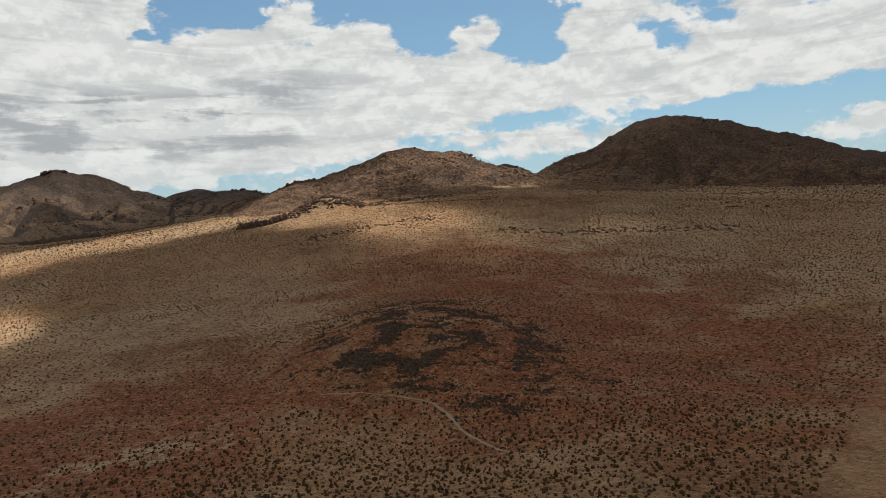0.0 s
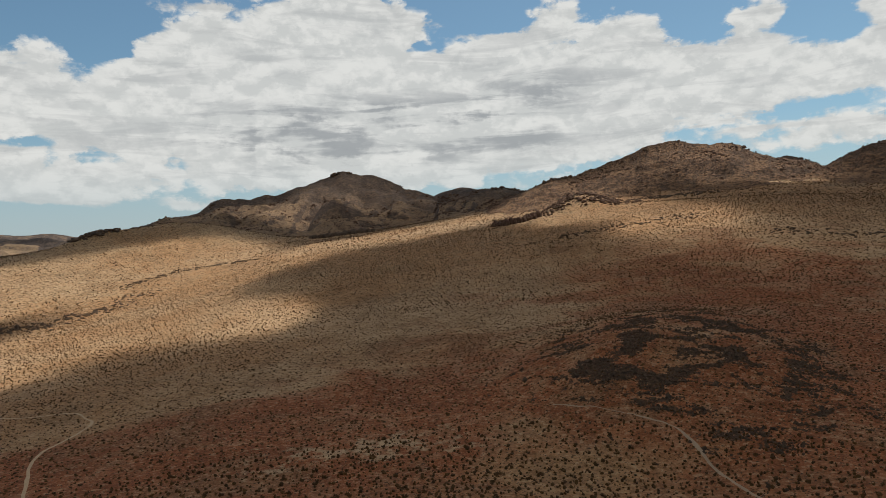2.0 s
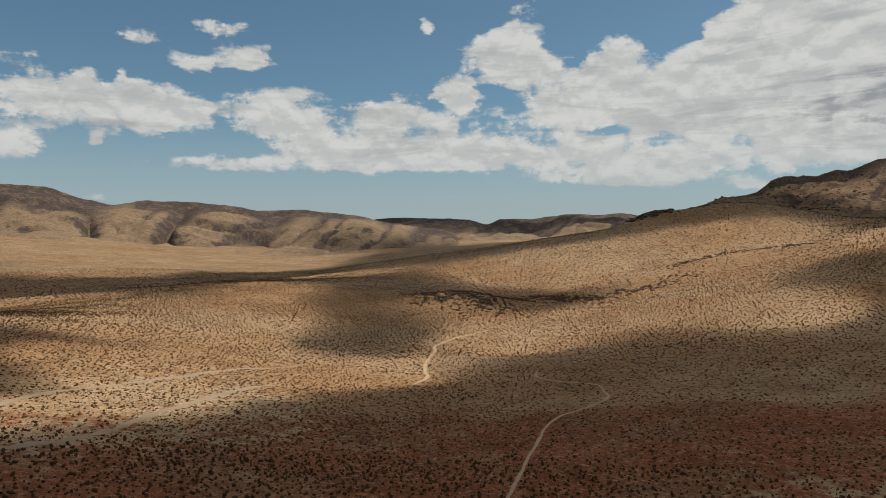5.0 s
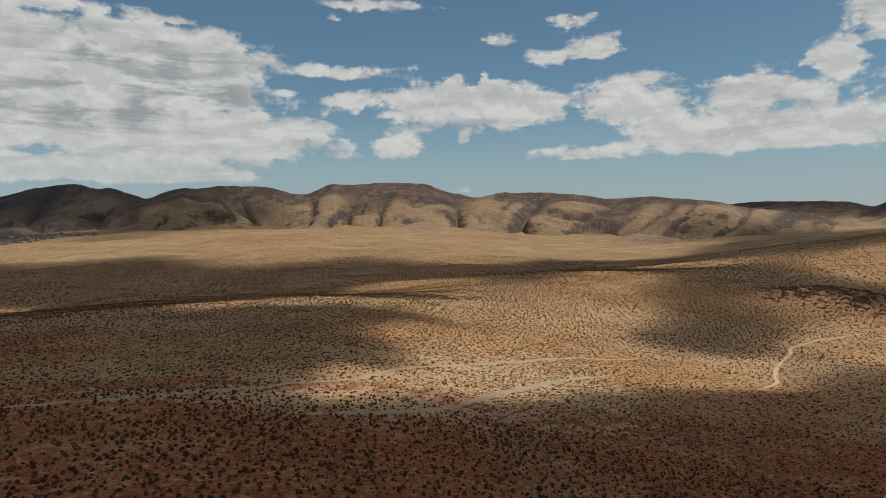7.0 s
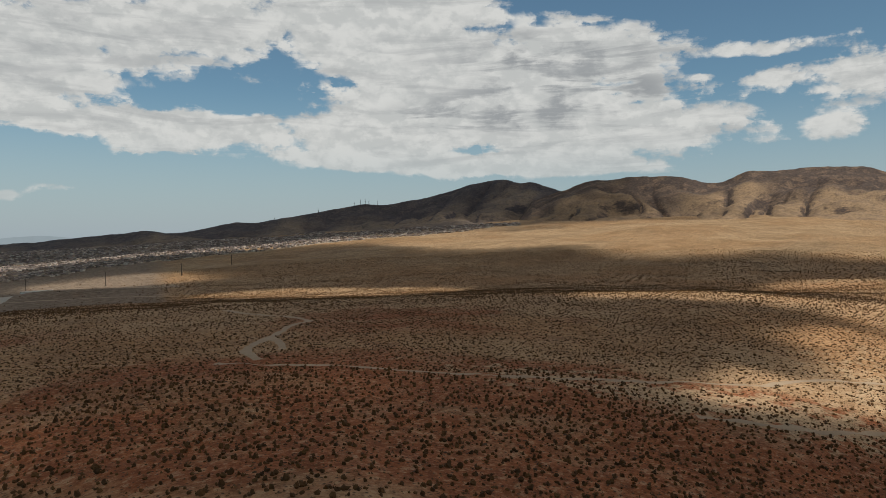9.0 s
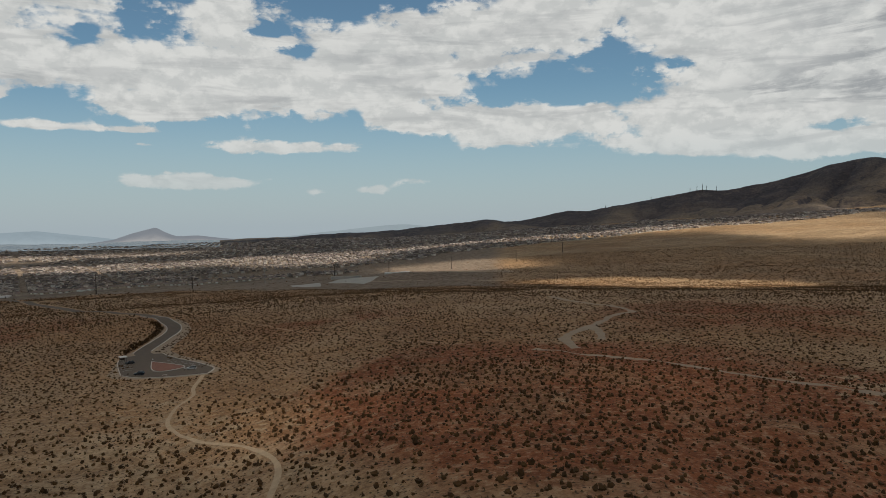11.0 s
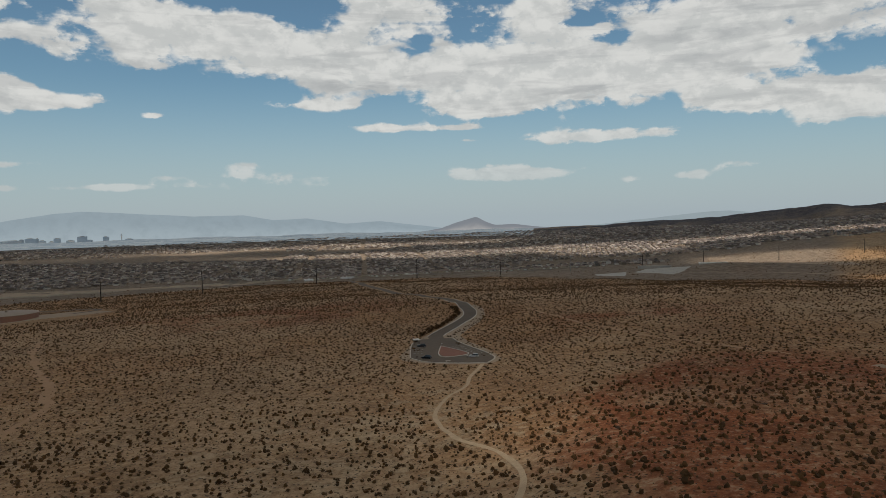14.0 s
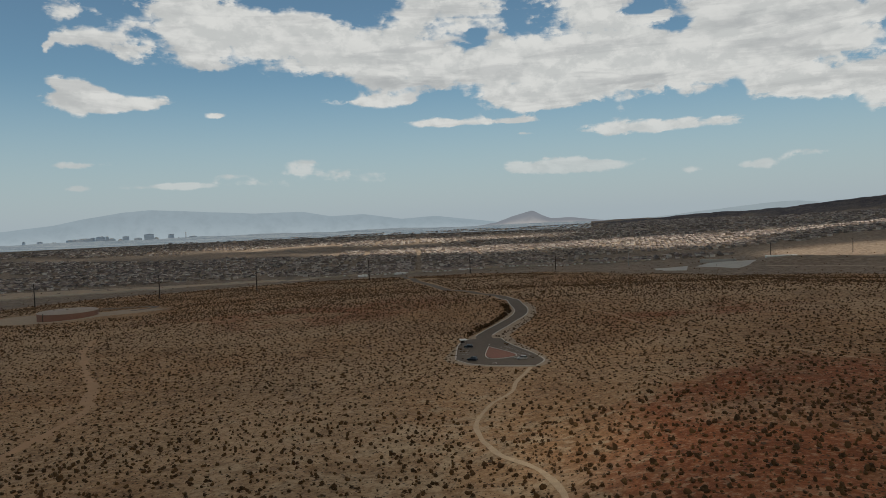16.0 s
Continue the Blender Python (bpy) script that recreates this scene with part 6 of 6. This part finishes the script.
def build_stones():
    rng = np.random.default_rng(23)
    x, y = scatter(rng, 60, 420, 0.03)
    stones("scattered_stones", "loose dark stones strewn over the gravel", x, y, rng.gamma(2.0, 0.07, len(x)) + 0.1, ROCK, rng)
    # dark stony bands
    x, y = rng.uniform(-90, 130, 52000), rng.uniform(-450, -195, 52000)
    keep = np.minimum(spots(STONY_SPOTS, x, y), 1.0) * (0.25 + 0.95 * banding(x, y)) + rng.normal(0, 0.08, len(x)) > 0.34
    x, y = x[keep], y[keep]
    stones("rubble", "curved bands of dark rubble on the stony knoll", x, y, rng.gamma(2.2, 0.13, len(x)) + 0.15, ROCK, rng, 0.8)
    n = 160000
    d, az = np.sqrt(rng.uniform(150**2, 1150**2, n)), np.radians(rng.uniform(-212, -95, n))
    x, y = -np.sin(az) * d, np.cos(az) * d
    w = np.minimum(spots(STONY_SPOTS, x, y), 1.6) * (0.30 + 0.95 * banding(x, y))
    keep = (w > 0.42) & (d > 430)
    x, y, d = x[keep], y[keep], d[keep]
    stones("rubble", "bands of dark desert-varnished rubble on the slope", x, y, (rng.gamma(2.5, 0.15, len(x)) + 0.2) * np.clip(d / 450, 0.8, 2.0), ROCK, rng, 0.75)


    for k, p in enumerate(HILL_FACES):
        q = p[rng.integers(0, len(p), 6000)] + rng.normal(0, 2.0, (6000, 3)) * (1, 1, 0)
        near = fractal(q[:, 0], q[:, 1], 90, 4, 61 + k) + 0.15 > 0
        q = q[near & (q[:, 2] > land(q[:, 0], q[:, 1]) + 3)]
        stones("hill_rocks", "dark rocks strewn over the hillside", q[:, 0], q[:, 1], (rng.gamma(2.0, 0.55, len(q)) + 0.7) * np.hypot(q[:, 0], q[:, 1]) / 1700, CLIFF, rng, 0.7, q[:, 2])


build_stones()


def boulder(rng, mat):
    bm = bmesh.new()
    bmesh.ops.create_icosphere(bm, subdivisions=2, radius=1)
    ox = rng.uniform(0, 50)
    for v in bm.verts:
        q = v.co.copy()
        k = 1 + 0.45 * noise.noise(q * 1.1 + Vector((ox, 0, 0))) + 0.2 * noise.noise(q * 2.7 + Vector((0, ox, 0)))
        q = q * k
        q.z = max(-0.7, round(q.z * 2.2) / 2.2 * 0.35 + q.z * 0.65)
        v.co = q
    me = bpy.data.meshes.new("boulder")
    bm.to_mesh(me)
    bm.free()
    me.materials.append(mat)
    return me


def outcrop(label, line, count, size, spread, mat, seed, tall=1.0, lift=None):
    """A rock outcrop of many boulders along a line of (bearing, distance)."""
    rng = np.random.default_rng(seed)
    pts = line_points([polar(*q) for q in line], 4.0)
    kinds = [boulder(rng, mat) for _ in range(5)]
    mid = pts[len(pts) // 2]
    t = thing("rock_outcrop", pose(mid[0], mid[1], height(*mid)), label, "rock outcrop", "rock outcrops")
    inv = t.matrix_world.inverted()
    for k in range(count):
        i = rng.integers(len(pts))
        q = pts[i] + rng.normal(0, spread, 2)
        s = size * rng.uniform(0.45, 1.25)
        ground = height(*q) if lift is None else EYE + math.hypot(*q) * math.tan(radians(lift[0] + (lift[1] - lift[0]) * i / len(pts) + rng.uniform(-0.16, 0.04)))
        m = pose(q[0], q[1], ground + 0.15 * s, rng.uniform(-12, 12), rng.uniform(-12, 12), rng.uniform(0, 360)) @ Matrix.Diagonal((s * rng.uniform(0.9, 1.7), s, s * tall * rng.uniform(0.7, 1.2), 1))
        put("boulder", kinds[k % 5], t, inv @ m)


outcrop("dark red-brown cliff band in sunlight", [(-160.2, 985), (-161.3, 985), (-162.6, 980), (-163.9, 985)], 150, 3.6, 3.0, CLIFF, 31, 1.7)
outcrop("low dark outcrop of broken rock", [(-164.6, 1000), (-166.5, 1005), (-168.5, 1005), (-170, 990)], 300, 2.5, 17.0, CLIFF, 32, 0.8)
outcrop("dark rock band beneath the round hill", [(-172.5, 1060), (-175, 1075), (-177.5, 1080)], 130, 1.8, 12.0, ROCK, 33, 0.7)
outcrop("dark rock spur beside the washed-out path", [(-111.5, 900), (-113.5, 890), (-115.2, 860), (-116.8, 800)], 300, 1.25, 22.0, ROCK, 34, 1.0)
outcrop("dark ledges above the sunlit gully", [(-119.5, 940), (-121.5, 920), (-124.4, 885), (-127.5, 930), (-132, 1010)], 240, 1.6, 14.0, ROCK, 35, 0.7)
outcrop("row of dark ledges along the slope", [(-130.5, 1080), (-133, 1110), (-136, 1130), (-140, 1100)], 140, 1.6, 7.0, ROCK, 36, 0.6)
outcrop("dark rocky knob on the crest", [(-127.8, 1475), (-128.8, 1480), (-129.8, 1480)], 90, 5.0, 12.0, ROCK, 37, 0.6)
outcrop("small pointed rock and ledges in the notch", [(-145.5, 1380), (-147, 1390), (-148.2, 1390), (-149.5, 1360)], 80, 6.0, 9.0, ROCK, 38, 1.0)
outcrop("craggy boulders on the skyline", [(-164.4, 1466), (-164.9, 1468), (-165.6, 1470), (-166.4, 1470)], 70, 3.4, 3.0, ROCK, 39, 1.5, (5.1, 5.42))
outcrop("craggy summit rocks of the dark peak", [(-146.8, 2490), (-147.6, 2490), (-148.3, 2490)], 60, 5.0, 4.0, ROCK, 42, 1.1, (6.55, 6.6))
outcrop("scattered ledges above the red slope", [(-166, 800), (-170, 820), (-176, 840)], 120, 1.5, 9.0, ROCK, 40, 0.6)
outcrop("low ledges on the slope below the dark hill", [(178, 740), (172, 720), (165, 730), (158, 760)], 160, 1.4, 8.0, ROCK, 41, 0.6)
